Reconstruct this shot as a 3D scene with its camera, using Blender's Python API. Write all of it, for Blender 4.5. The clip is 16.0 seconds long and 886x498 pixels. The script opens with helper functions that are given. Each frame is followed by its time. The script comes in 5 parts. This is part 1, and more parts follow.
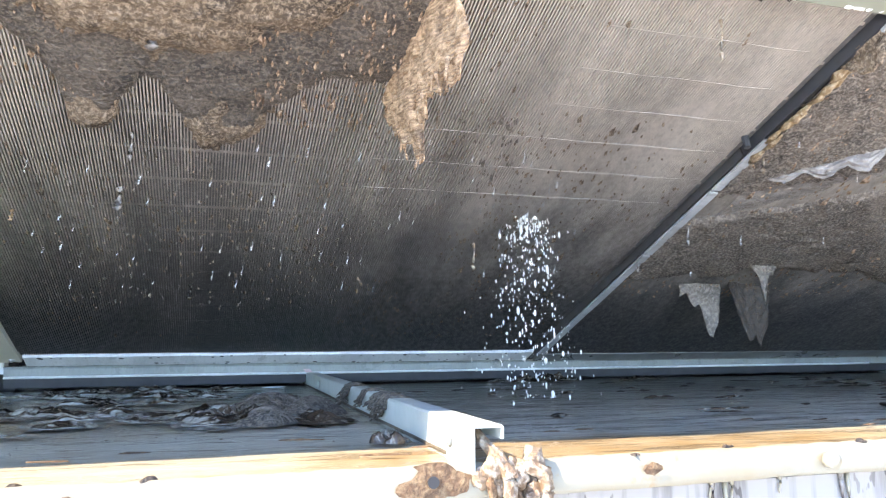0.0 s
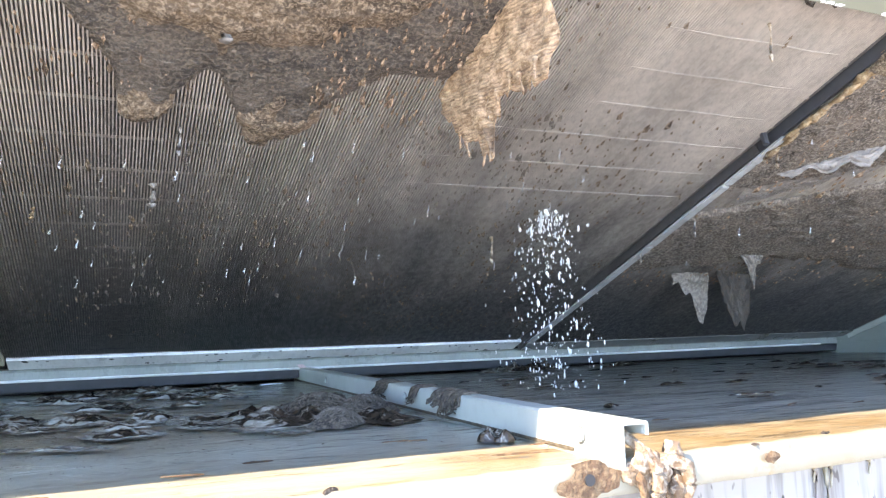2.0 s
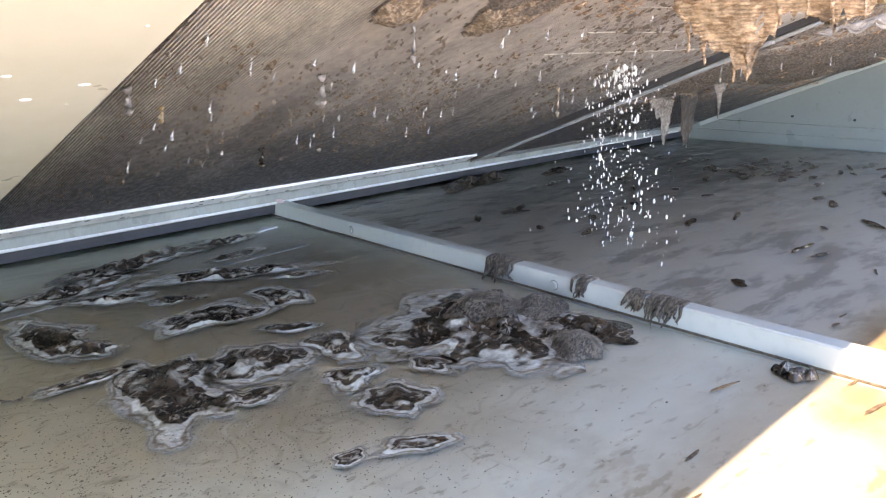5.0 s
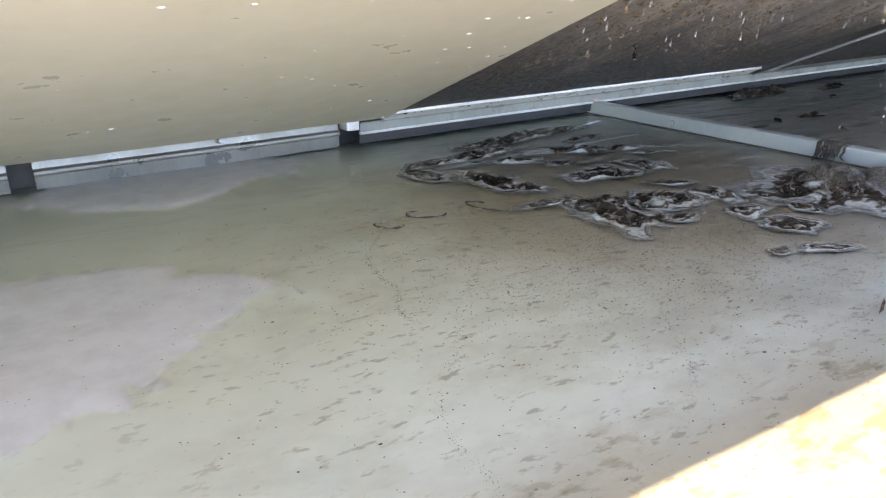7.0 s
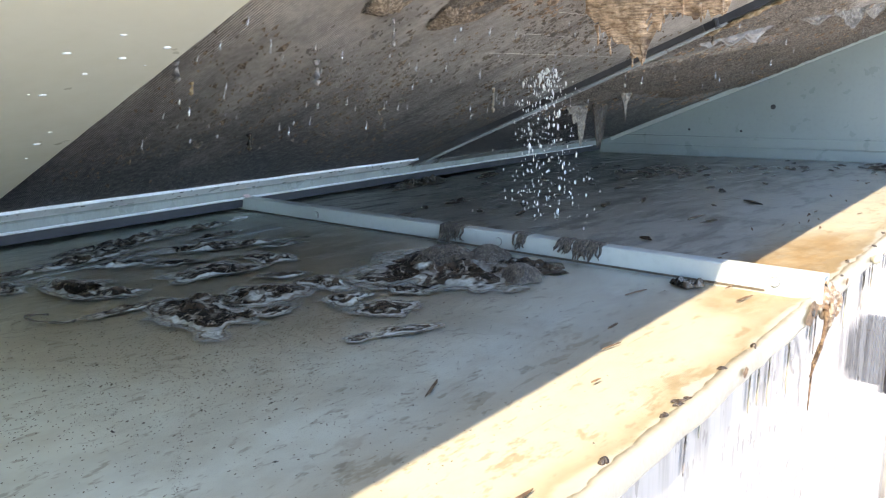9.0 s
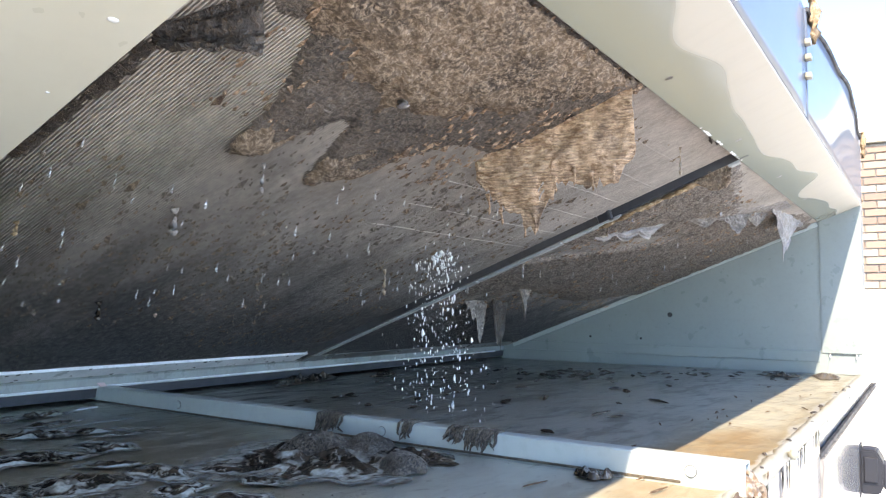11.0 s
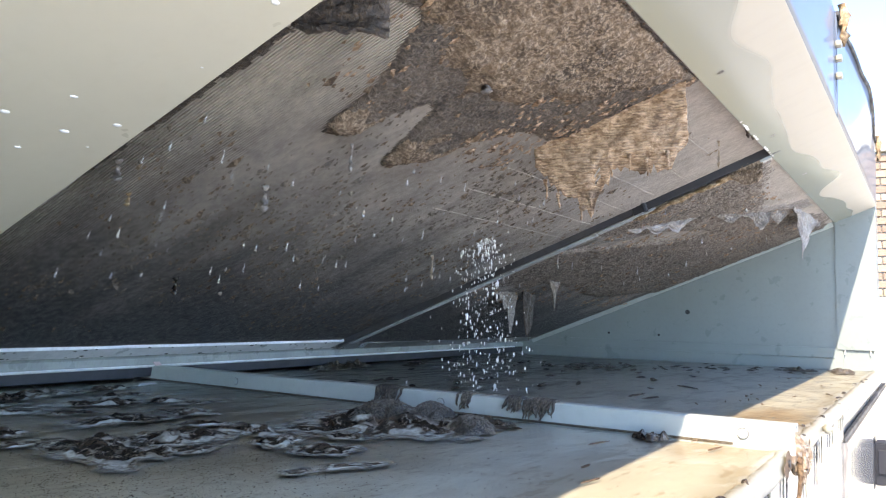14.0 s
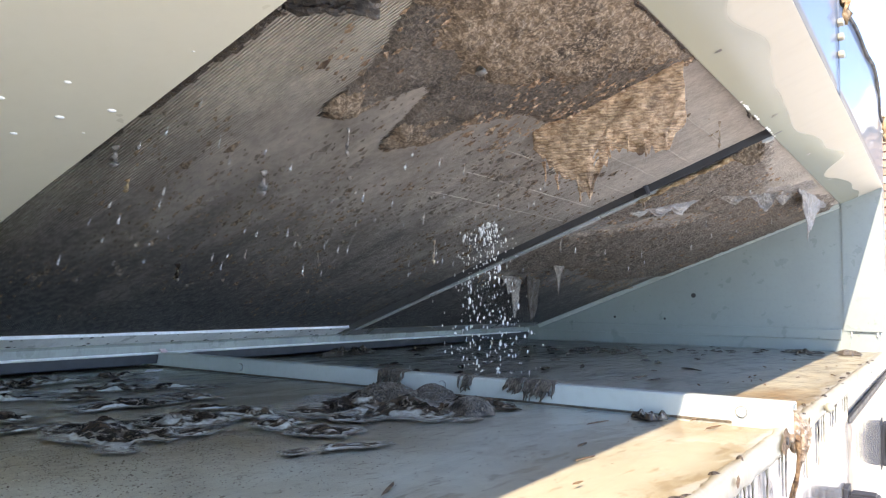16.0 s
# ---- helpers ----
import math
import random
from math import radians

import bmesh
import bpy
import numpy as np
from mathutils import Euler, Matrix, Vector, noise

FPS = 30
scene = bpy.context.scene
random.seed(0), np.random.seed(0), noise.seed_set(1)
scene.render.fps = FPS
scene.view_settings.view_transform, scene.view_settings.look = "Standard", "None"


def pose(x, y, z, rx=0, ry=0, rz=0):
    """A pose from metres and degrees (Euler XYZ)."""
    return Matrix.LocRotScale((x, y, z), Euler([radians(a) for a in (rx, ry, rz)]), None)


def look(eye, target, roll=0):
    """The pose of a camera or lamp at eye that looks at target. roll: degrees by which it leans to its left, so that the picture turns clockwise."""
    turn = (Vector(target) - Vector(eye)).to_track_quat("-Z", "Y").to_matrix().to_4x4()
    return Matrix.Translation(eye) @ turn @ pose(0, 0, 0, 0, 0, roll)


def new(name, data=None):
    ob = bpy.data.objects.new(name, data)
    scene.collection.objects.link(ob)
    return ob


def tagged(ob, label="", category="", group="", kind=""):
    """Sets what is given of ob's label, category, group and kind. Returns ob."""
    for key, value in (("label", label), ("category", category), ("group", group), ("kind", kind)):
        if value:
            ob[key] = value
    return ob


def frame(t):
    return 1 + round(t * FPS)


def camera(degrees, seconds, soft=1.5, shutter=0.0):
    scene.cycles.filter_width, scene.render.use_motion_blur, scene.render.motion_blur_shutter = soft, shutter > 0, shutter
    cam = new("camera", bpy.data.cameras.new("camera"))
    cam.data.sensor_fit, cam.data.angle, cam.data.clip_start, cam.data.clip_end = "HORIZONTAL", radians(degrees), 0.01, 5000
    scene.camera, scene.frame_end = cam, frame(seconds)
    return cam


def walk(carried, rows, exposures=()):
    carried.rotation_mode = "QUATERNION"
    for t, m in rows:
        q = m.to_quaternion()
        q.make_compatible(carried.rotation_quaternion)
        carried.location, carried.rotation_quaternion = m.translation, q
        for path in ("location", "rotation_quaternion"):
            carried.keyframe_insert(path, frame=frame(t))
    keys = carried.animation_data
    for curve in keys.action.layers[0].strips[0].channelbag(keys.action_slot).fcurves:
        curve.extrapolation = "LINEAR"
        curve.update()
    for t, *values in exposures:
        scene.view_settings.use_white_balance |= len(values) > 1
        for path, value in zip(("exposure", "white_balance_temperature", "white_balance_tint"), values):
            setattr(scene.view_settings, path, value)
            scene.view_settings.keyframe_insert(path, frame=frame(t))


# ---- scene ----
cam = camera(60.8, 16.0, soft=1.2)
PATH = [
    (0, (-0.02, 0.071, 1.491), (0.572, 1.965, 1.744), -0.4),
    (0.5, (0.044, 0.06, 1.497), (0.602, 1.966, 1.732), -0.4),
    (1, (0.073, 0.057, 1.49), (0.591, 1.976, 1.711), -0.5),
    (1.5, (-0.03, 0.092, 1.496), (0.591, 1.981, 1.716), -1.1),
    (2, (-0.19, 0.129, 1.506), (0.607, 1.951, 1.721), -1.7),
    (2.5, (-0.244, 0.241, 1.522), (0.717, 1.985, 1.706), -2.1),
    (3, (-0.333, 0.354, 1.546), (0.772, 2.017, 1.662), -2.3),
    (3.2, (-0.399, 0.397, 1.563), (0.755, 2.028, 1.637), -2.0),
    (5.3, (-0.729, 0.528, 1.753), (0.636, 1.875, 1.186), -1.6),
    (5.5, (-0.812, 0.531, 1.74), (0.559, 1.868, 1.161), -2.2),
    (6, (-0.936, 0.537, 1.741), (0.352, 1.934, 1.12), -2.0),
    (6.5, (-1.025, 0.51, 1.735), (0.103, 2.029, 1.084), -1.8),
    (7, (-1.087, 0.472, 1.724), (-0.121, 2.089, 1.054), -1.6),
    (7.5, (-1.112, 0.439, 1.692), (-0.173, 2.069, 1.012), -1.2),
    (8, (-1.031, 0.425, 1.679), (0.11, 1.943, 1.051), -0.6),
    (8.5, (-0.941, 0.431, 1.673), (0.429, 1.792, 1.154), -0.7),
    (9, (-0.853, 0.406, 1.68), (0.651, 1.655, 1.255), -1.2),
    (9.5, (-0.754, 0.378, 1.695), (0.823, 1.567, 1.382), -1.4),
    (10, (-0.691, 0.366, 1.685), (0.938, 1.52, 1.562), -0.6),
    (10.2, (-0.686, 0.387, 1.665), (0.958, 1.525, 1.62), -0.2),
    (12.3, (-0.821, 0.472, 1.567), (0.865, 1.525, 1.79), 0.8),
    (12.5, (-0.816, 0.476, 1.563), (0.87, 1.53, 1.779), 0.9),
    (13, (-0.812, 0.48, 1.56), (0.874, 1.537, 1.76), 1.1),
    (13.5, (-0.819, 0.485, 1.556), (0.864, 1.551, 1.739), 1.3),
    (14, (-0.838, 0.488, 1.556), (0.838, 1.566, 1.725), 1.3),
    (14.5, (-0.845, 0.484, 1.556), (0.825, 1.574, 1.713), 1.2),
    (15, (-0.841, 0.473, 1.553), (0.825, 1.57, 1.703), 0.9),
    (15.5, (-0.835, 0.471, 1.551), (0.83, 1.57, 1.693), 0.8),
    (16, (-0.833, 0.474, 1.549), (0.833, 1.573, 1.686), 0.7),
]
walk(cam, [(t, look(eye, target, roll)) for t, eye, target, roll in PATH], exposures=[(0, 3.2, 7400, 14), (3.2, 3.25, 7900, 16), (5.3, 3.45, 9300, 25), (6, 3.3, 9300, 25), (8, 3.05, 8900, 18), (9, 2.75, 7800, 13), (10, 2.65, 7500, 14), (12.3, 2.6, 7200, 14), (16, 2.6, 7700, 16)])


# ---------- light ----------
SUN_DIR = Vector((1.05, 0.27, -1.0)).normalized()
world = bpy.data.worlds.new("sky")
scene.world = world
world.use_nodes = True
wn = world.node_tree.nodes
sky = wn.new("ShaderNodeTexSky")
sky.sky_type = "NISHITA"
sky.sun_disc = False
sky.sun_elevation = math.asin(-SUN_DIR.z)
sky.sun_rotation = math.atan2(-SUN_DIR.x, -SUN_DIR.y)
sky.dust_density = 0.0
sky.air_density = 0.85
sky.altitude = 2800
sky.ozone_density = 4.0
world.node_tree.links.new(sky.outputs[0], wn["Background"].inputs[0])
wn["Background"].inputs[1].default_value = 0.15
sun = new("sun", bpy.data.lights.new("sun", "SUN"))
sun.data.energy = 2.0
sun.data.angle = radians(0.55)
sun.data.color = (1.0, 0.93, 0.82)
sun.matrix_world = look((0, 0, 6), Vector((0, 0, 6)) + SUN_DIR)

# ---------- plan ----------
WATER = 1.40          # water level in the basin
Y_LIP, Y_RAIL, Y_BACK = 0.635, 1.863, 1.99
X_LEFT, X_CREAM, X_JOINT, X_END = -2.3, -0.378, 0.772, 1.984
SLOPE = math.atan(0.389)
CA, SA = math.cos(SLOPE), math.sin(SLOPE)
COIL_LEN = 1.212


def coil(u, v, w=0.0):
    """u along the unit, v up the slope from the rail, w out of the coil's face, down into the basin."""
    return Vector((u, Y_RAIL - v * CA - w * SA, 1.466 + v * SA - w * CA))


def v_of(y):
    return (Y_RAIL - y) / CA


# ---------- materials ----------
class Mat:
    """A small node builder for a principled material."""

    def __init__(self, name, rough=0.5, metal=0.0, coords="Object"):
        self.m = bpy.data.materials.new(name)
        self.m.use_nodes = True
        self.t = self.m.node_tree
        self.b = self.t.nodes["Principled BSDF"]
        self.b.inputs["Roughness"].default_value = rough
        self.b.inputs["Metallic"].default_value = metal
        self.co = self.node("ShaderNodeTexCoord").outputs[coords]

    def node(self, kind, **values):
        n = self.t.nodes.new(kind)
        for k, v in values.items():
            n.inputs[k].default_value = v
        return n

    def link(self, a, b):
        self.t.links.new(a, b)

    def noise(self, scale, detail=4.0, rough=0.55, stretch=(1, 1, 1), at=(0, 0, 0), turn=(0, 0, 0)):
        mp = self.node("ShaderNodeMapping")
        mp.inputs["Scale"].default_value = stretch
        mp.inputs["Location"].default_value = at
        mp.inputs["Rotation"].default_value = turn
        self.link(self.co, mp.inputs[0])
        n = self.node("ShaderNodeTexNoise", Scale=scale, Detail=detail, Roughness=rough)
        self.link(mp.outputs[0], n.inputs["Vector"])
        return n.outputs["Fac"]

    def ramp(self, fac, *stops):
        r = self.t.nodes.new("ShaderNodeValToRGB")
        e = r.color_ramp.elements
        while len(e) < len(stops):
            e.new(0.5)
        for k, (p, c) in zip(e, stops):
            k.position = p
            k.color = (c, c, c, 1) if isinstance(c, (int, float)) else (*c, 1)
        self.link(fac, r.inputs[0])
        return r.outputs[0]

    def mix(self, fac, a, b, blend="MIX"):
        n = self.t.nodes.new("ShaderNodeMix")
        n.data_type, n.blend_type = "RGBA", blend
        for socket, v in ((n.inputs[0], fac), (n.inputs[6], a), (n.inputs[7], b)):
            if hasattr(v, "is_linked"):
                self.link(v, socket)
            elif isinstance(v, (int, float)):
                socket.default_value = v
            else:
                socket.default_value = (*v, 1)
        return n.outputs[2]

    def math(self, op, a, b=0.0, c=0.0, clamp=False):
        n = self.t.nodes.new("ShaderNodeMath")
        n.operation, n.use_clamp = op, clamp
        for socket, v in zip(n.inputs, (a, b, c)):
            if hasattr(v, "is_linked"):
                self.link(v, socket)
            else:
                socket.default_value = v
        return n.outputs[0]

    def axis(self, k):
        n = self.node("ShaderNodeSeparateXYZ")
        self.link(self.co, n.inputs[0])
        return n.outputs[k]

    def between(self, value, lo, hi):
        n = self.node("ShaderNodeMapRange")
        n.interpolation_type = "SMOOTHSTEP"
        n.inputs[1].default_value, n.inputs[2].default_value = lo, hi
        self.link(value, n.inputs[0])
        return n.outputs[0]

    def spot(self, x, y, rx, ry, wobble, soft=0.0):
        """1 inside an uneven oval of the ground plan, 0 outside it."""
        a = self.math("DIVIDE", self.math("SUBTRACT", self.axis(0), x), rx)
        b = self.math("DIVIDE", self.math("SUBTRACT", self.axis(1), y), ry)
        d = self.math("SQRT", self.math("ADD", self.math("MULTIPLY", a, a), self.math("MULTIPLY", b, b)))
        d = self.math("ADD", d, wobble)
        return self.math("SUBTRACT", 1.0, self.between(d, 0.94 - soft, 1.06 + soft))

    def color(self, c):
        if hasattr(c, "is_linked"):
            self.link(c, self.b.inputs["Base Color"])
        else:
            self.b.inputs["Base Color"].default_value = (*c, 1)
        return self

    def rough(self, r):
        self.link(r, self.b.inputs["Roughness"])
        return self

    def bump(self, height, strength=0.3, distance=0.002):
        n = self.node("ShaderNodeBump", Strength=strength, Distance=distance)
        self.link(height, n.inputs["Height"])
        self.link(n.outputs[0], self.b.inputs["Normal"])
        return self


def paint(name, base, dirt, rough=0.35, streak=(1, 1, 1), amount=0.5):
    """Painted sheet metal with dirt at two scales."""
    m = Mat(name, rough)
    big = m.ramp(m.noise(5, 5, 0.6, streak), (0.42, 0.0), (0.75, 1.0))
    fine = m.ramp(m.noise(70, 3, 0.6, streak), (0.5, 0.0), (0.72, 1.0))
    c = m.mix(m.math("MULTIPLY", big, amount), base, dirt)
    c = m.mix(m.math("MULTIPLY", fine, amount * 0.6), c, dirt)
    m.color(c).rough(m.ramp(m.noise(18, 4), (0.3, rough * 0.7), (0.7, min(1, rough * 1.4))))
    return m.bump(m.noise(9, 2), 0.12, 0.004).m


M_CREAM = paint("cream_paint", (0.63, 0.60, 0.485), (0.54, 0.51, 0.40), 0.38, (1, 1, 1), 0.22)
M_GREEN = paint("pale_green_paint", (0.25, 0.285, 0.27), (0.19, 0.21, 0.20), 0.34, (1, 1, 1), 0.35)
M_BAR = paint("pale_bar_paint", (0.46, 0.505, 0.48), (0.30, 0.32, 0.30), 0.38, (1, 1, 1), 0.35)
M_RAIL = paint("dull_zinc_rail", (0.27, 0.275, 0.265), (0.14, 0.145, 0.14), 0.32, (3, 1, 1), 0.5)
M_RAIL.node_tree.nodes["Principled BSDF"].inputs["Metallic"].default_value = 0.55
M_STRIP = paint("dull_grey_strip", (0.46, 0.48, 0.49), (0.20, 0.20, 0.20), 0.4, (1, 2, 1), 0.6)
M_WEB = paint("dull_green_zinc", (0.30, 0.325, 0.31), (0.15, 0.16, 0.155), 0.3, (3, 1, 1), 0.5)
# Near-black: paints shade behind the rails and at the coil joint; also the peg.
M_DARK = paint("shade_and_dark_metal", (0.05, 0.052, 0.058), (0.025, 0.025, 0.03), 0.6)
M_GALV = paint("galvanised_strip", (0.84, 0.86, 0.88), (0.35, 0.35, 0.36), 0.35, (3, 1, 1), 0.45)
M_RUBBER = paint("black_rubber", (0.02, 0.02, 0.022), (0.05, 0.05, 0.05), 0.5)
M_BOX = paint("dark_plastic", (0.014, 0.015, 0.021), (0.03, 0.03, 0.035), 0.45)
M_CHROME = Mat("steel", 0.3, 0.9).color((0.6, 0.6, 0.6)).m


def hood_paint():
    """Cream flange with a wavy wet stain along the coil."""
    m = Mat("wet_stained_cream_paint", 0.35)
    wave = m.noise(2.6, 1, 0.3)
    edge = m.math("ADD", m.axis(1), m.math("MULTIPLY", m.math("SUBTRACT", wave, 0.5), 0.22))
    wet = m.between(edge, 0.684, 0.694)
    streak = m.ramp(m.noise(14, 3, 0.6, (2.5, 0.5, 1)), (0.5, 0.0), (0.7, 1.0))
    c = m.mix(m.math("MULTIPLY", streak, 0.15), (0.46, 0.43, 0.36), (0.30, 0.275, 0.225))
    c = m.mix(wet, c, (0.25, 0.255, 0.20))
    m.color(c).rough(m.math("SUBTRACT", 0.42, m.math("MULTIPLY", wet, 0.24)))
    return m.bump(m.noise(8, 2), 0.1, 0.004).m


def white_streaked():
    """White front sheet with grey runs and black specks."""
    m = Mat("streaked_white_paint", 0.12)
    runs = m.ramp(m.noise(34, 4, 0.65, (1, 1, 0.09)), (0.47, 0.0), (0.60, 1.0))
    patch = m.ramp(m.noise(4, 3), (0.36, 0.3), (0.6, 1.0))
    specks = m.ramp(m.noise(95, 2, 0.5, (1, 1, 0.4)), (0.635, 0.0), (0.66, 1.0))
    c = m.mix(m.math("MULTIPLY", m.math("MULTIPLY", runs, patch), 0.8), (0.29, 0.28, 0.265), (0.055, 0.05, 0.046))
    c = m.mix(m.math("MULTIPLY", specks, patch), c, (0.03, 0.027, 0.025))
    return m.color(c).bump(m.noise(20, 3, 0.5, (1, 1, 0.2)), 0.15, 0.003).m


def lip_paint():
    """White rolled lip with rust bitten along it."""
    m = Mat("chipped_white_lip", 0.32)
    rust = m.ramp(m.noise(17, 5, 0.7), (0.585, 0.0), (0.64, 1.0))
    ochre = m.ramp(m.noise(7, 4, 0.6, (1, 1, 1), (3, 1, 0)), (0.45, 0.0), (0.72, 1.0))
    pits = m.ramp(m.noise(60, 3, 0.6), (0.62, 0.0), (0.68, 1.0))
    c = m.mix(m.math("MULTIPLY", ochre, 0.55), (0.29, 0.275, 0.215), (0.235, 0.17, 0.085))
    c = m.mix(m.math("MULTIPLY", rust, 0.7), c, (0.30, 0.20, 0.10))
    c = m.mix(m.math("MULTIPLY", pits, 0.35), c, (0.25, 0.24, 0.20))
    return m.color(c).bump(m.noise(45, 4), 0.35, 0.003).m


def basin_floor():
    """Pale green tray under the water: greyer beyond the cross bar, brown silt round the lumps, ochre film along the
    front, a dry patch, specks.
    """
    m = Mat("silted_basin_paint", 0.45)
    n1 = m.noise(3.2, 6, 0.6)
    n2 = m.noise(16, 5, 0.65, (1, 1.6, 1))
    specks = m.ramp(m.noise(62, 3, 0.6, (0.7, 1.5, 1)), (0.60, 0.0), (0.68, 1.0))
    wob = m.math("MULTIPLY", m.math("SUBTRACT", m.noise(9, 5, 0.65), 0.5), 0.9)
    base = m.mix(m.ramp(n1, (0.35, 0.0), (0.7, 1.0)), (0.68, 0.74, 0.66), (0.60, 0.635, 0.545))
    # ochre film in the shallow front strip
    y = m.math("ADD", m.axis(1), m.math("MULTIPLY", m.math("SUBTRACT", n2, 0.5), 0.10))
    front = m.math("SUBTRACT", 1.0, m.between(y, 0.74, 0.90))
    base = m.mix(m.math("MULTIPLY", front, 0.8), base, (0.43, 0.375, 0.265))
    amber = m.math("MULTIPLY", m.spot(0.36, 0.71, 0.30, 0.085, m.math("MULTIPLY", wob, 0.6), 0.25), m.ramp(n2, (0.3, 0.5), (0.6, 1.0)))
    base = m.mix(m.math("MULTIPLY", amber, 0.85), base, (0.27, 0.165, 0.06))
    blot = m.ramp(m.noise(24, 4, 0.62, (0.6, 1.3, 1), (7, 2, 0)), (0.585, 0.0), (0.64, 1.0))
    base = m.mix(m.math("MULTIPLY", m.math("MULTIPLY", blot, front), 0.6), base, (0.24, 0.17, 0.085))
    trail = m.ramp(m.noise(38, 5, 0.7, (0.22, 1.5, 1), (3, 8, 0), (0, 0, 0.12)), (0.60, 0.0), (0.66, 1.0))
    base = m.mix(m.math("MULTIPLY", m.math("MULTIPLY", trail, front), 0.55), base, (0.20, 0.15, 0.085))
    # scalloped white lime crust along the lip, brown at its edge
    shore = m.math("ADD", m.axis(1), m.math("MULTIPLY", m.math("SUBTRACT", m.noise(11, 4, 0.55, (1, 0.6, 1), (9, 3, 0)), 0.5), 0.060))
    waterline = m.ramp(m.math("SUBTRACT", shore, 0.16), (0.490, 0.0), (0.499, 1.0), (0.512, 0.5), (0.53, 0.0))
    base = m.mix(m.math("MULTIPLY", waterline, 0.6), base, (0.27, 0.205, 0.11))
    base = m.mix(m.math("SUBTRACT", 1.0, m.between(shore, 0.648, 0.656)), base, (0.45, 0.43, 0.38))
    # silt among the floating lumps
    silt = m.spot(-0.20, 1.36, 0.40, 0.42, wob, 0.35)
    base = m.mix(m.math("MULTIPLY", silt, 0.52), base, (0.36, 0.28, 0.155))
    # marbled scum lines drawn round the lumps
    swirl = m.noise(6.5, 2.5, 0.5, (1, 0.85, 1), (2, 4, 0))
    bands = m.math("SINE", m.math("MULTIPLY", swirl, 95.0))
    pale = m.math("MULTIPLY", m.ramp(bands, (0.62, 0.0), (0.95, 1.0)), m.ramp(m.noise(9, 3), (0.45, 0.0), (0.62, 1.0)))
    dark = m.math("MULTIPLY", m.ramp(m.math("MULTIPLY", bands, -1.0), (0.70, 0.0), (0.97, 1.0)), m.ramp(n2, (0.42, 0.0), (0.6, 1.0)))
    base = m.mix(m.math("MULTIPLY", m.math("MULTIPLY", pale, silt), 0.5), base, (0.66, 0.67, 0.60))
    base = m.mix(m.math("MULTIPLY", m.math("MULTIPLY", dark, silt), 0.28), base, (0.13, 0.10, 0.065))
    x = m.math("ADD", m.axis(0), m.math("MULTIPLY", wob, 0.02))
    # far bay mixed towards grey beyond the bar, behind the front strip
    far = m.math("MULTIPLY", m.between(x, 0.19, 0.23), m.between(y, 0.74, 0.88))
    base = m.mix(m.math("MULTIPLY", far, 0.42), base, (0.30, 0.30, 0.29))
    drift = m.ramp(m.noise(11, 5, 0.68, (0.7, 1.9, 1), (5, 1, 0), (0, 0, 0.5)), (0.50, 0.0), (0.60, 1.0))
    base = m.mix(m.math("MULTIPLY", m.math("MULTIPLY", drift, far), 0.5), base, (0.085, 0.075, 0.062))
    zone = m.spot(-0.45, 1.05, 0.60, 0.50, wob, 0.4)
    base = m.mix(m.math("MULTIPLY", specks, m.math("MULTIPLY", zone, 0.55)), base, (0.20, 0.17, 0.11))
    cloud = m.ramp(m.noise(5, 5, 0.7, (1, 1.4, 1), (6, 6, 0)), (0.46, 0.0), (0.68, 1.0))
    base = m.mix(m.math("MULTIPLY", m.math("MULTIPLY", cloud, zone), 0.40), base, (0.30, 0.27, 0.19))
    # bare dry rises left of the lumps
    dry = m.math("MULTIPLY", m.between(m.axis(2), WATER - 0.0005, WATER + 0.0003), m.math("LESS_THAN", m.axis(0), -0.55))
    overlay = m.mix(m.ramp(m.noise(26, 5, 0.65), (0.4, 0.0), (0.66, 1.0)), (0.53, 0.505, 0.485), (0.43, 0.405, 0.385))
    base = m.mix(m.math("MULTIPLY", dry, 0.85), base, overlay)
    return m.color(base).bump(n2, 0.2, 0.002).m


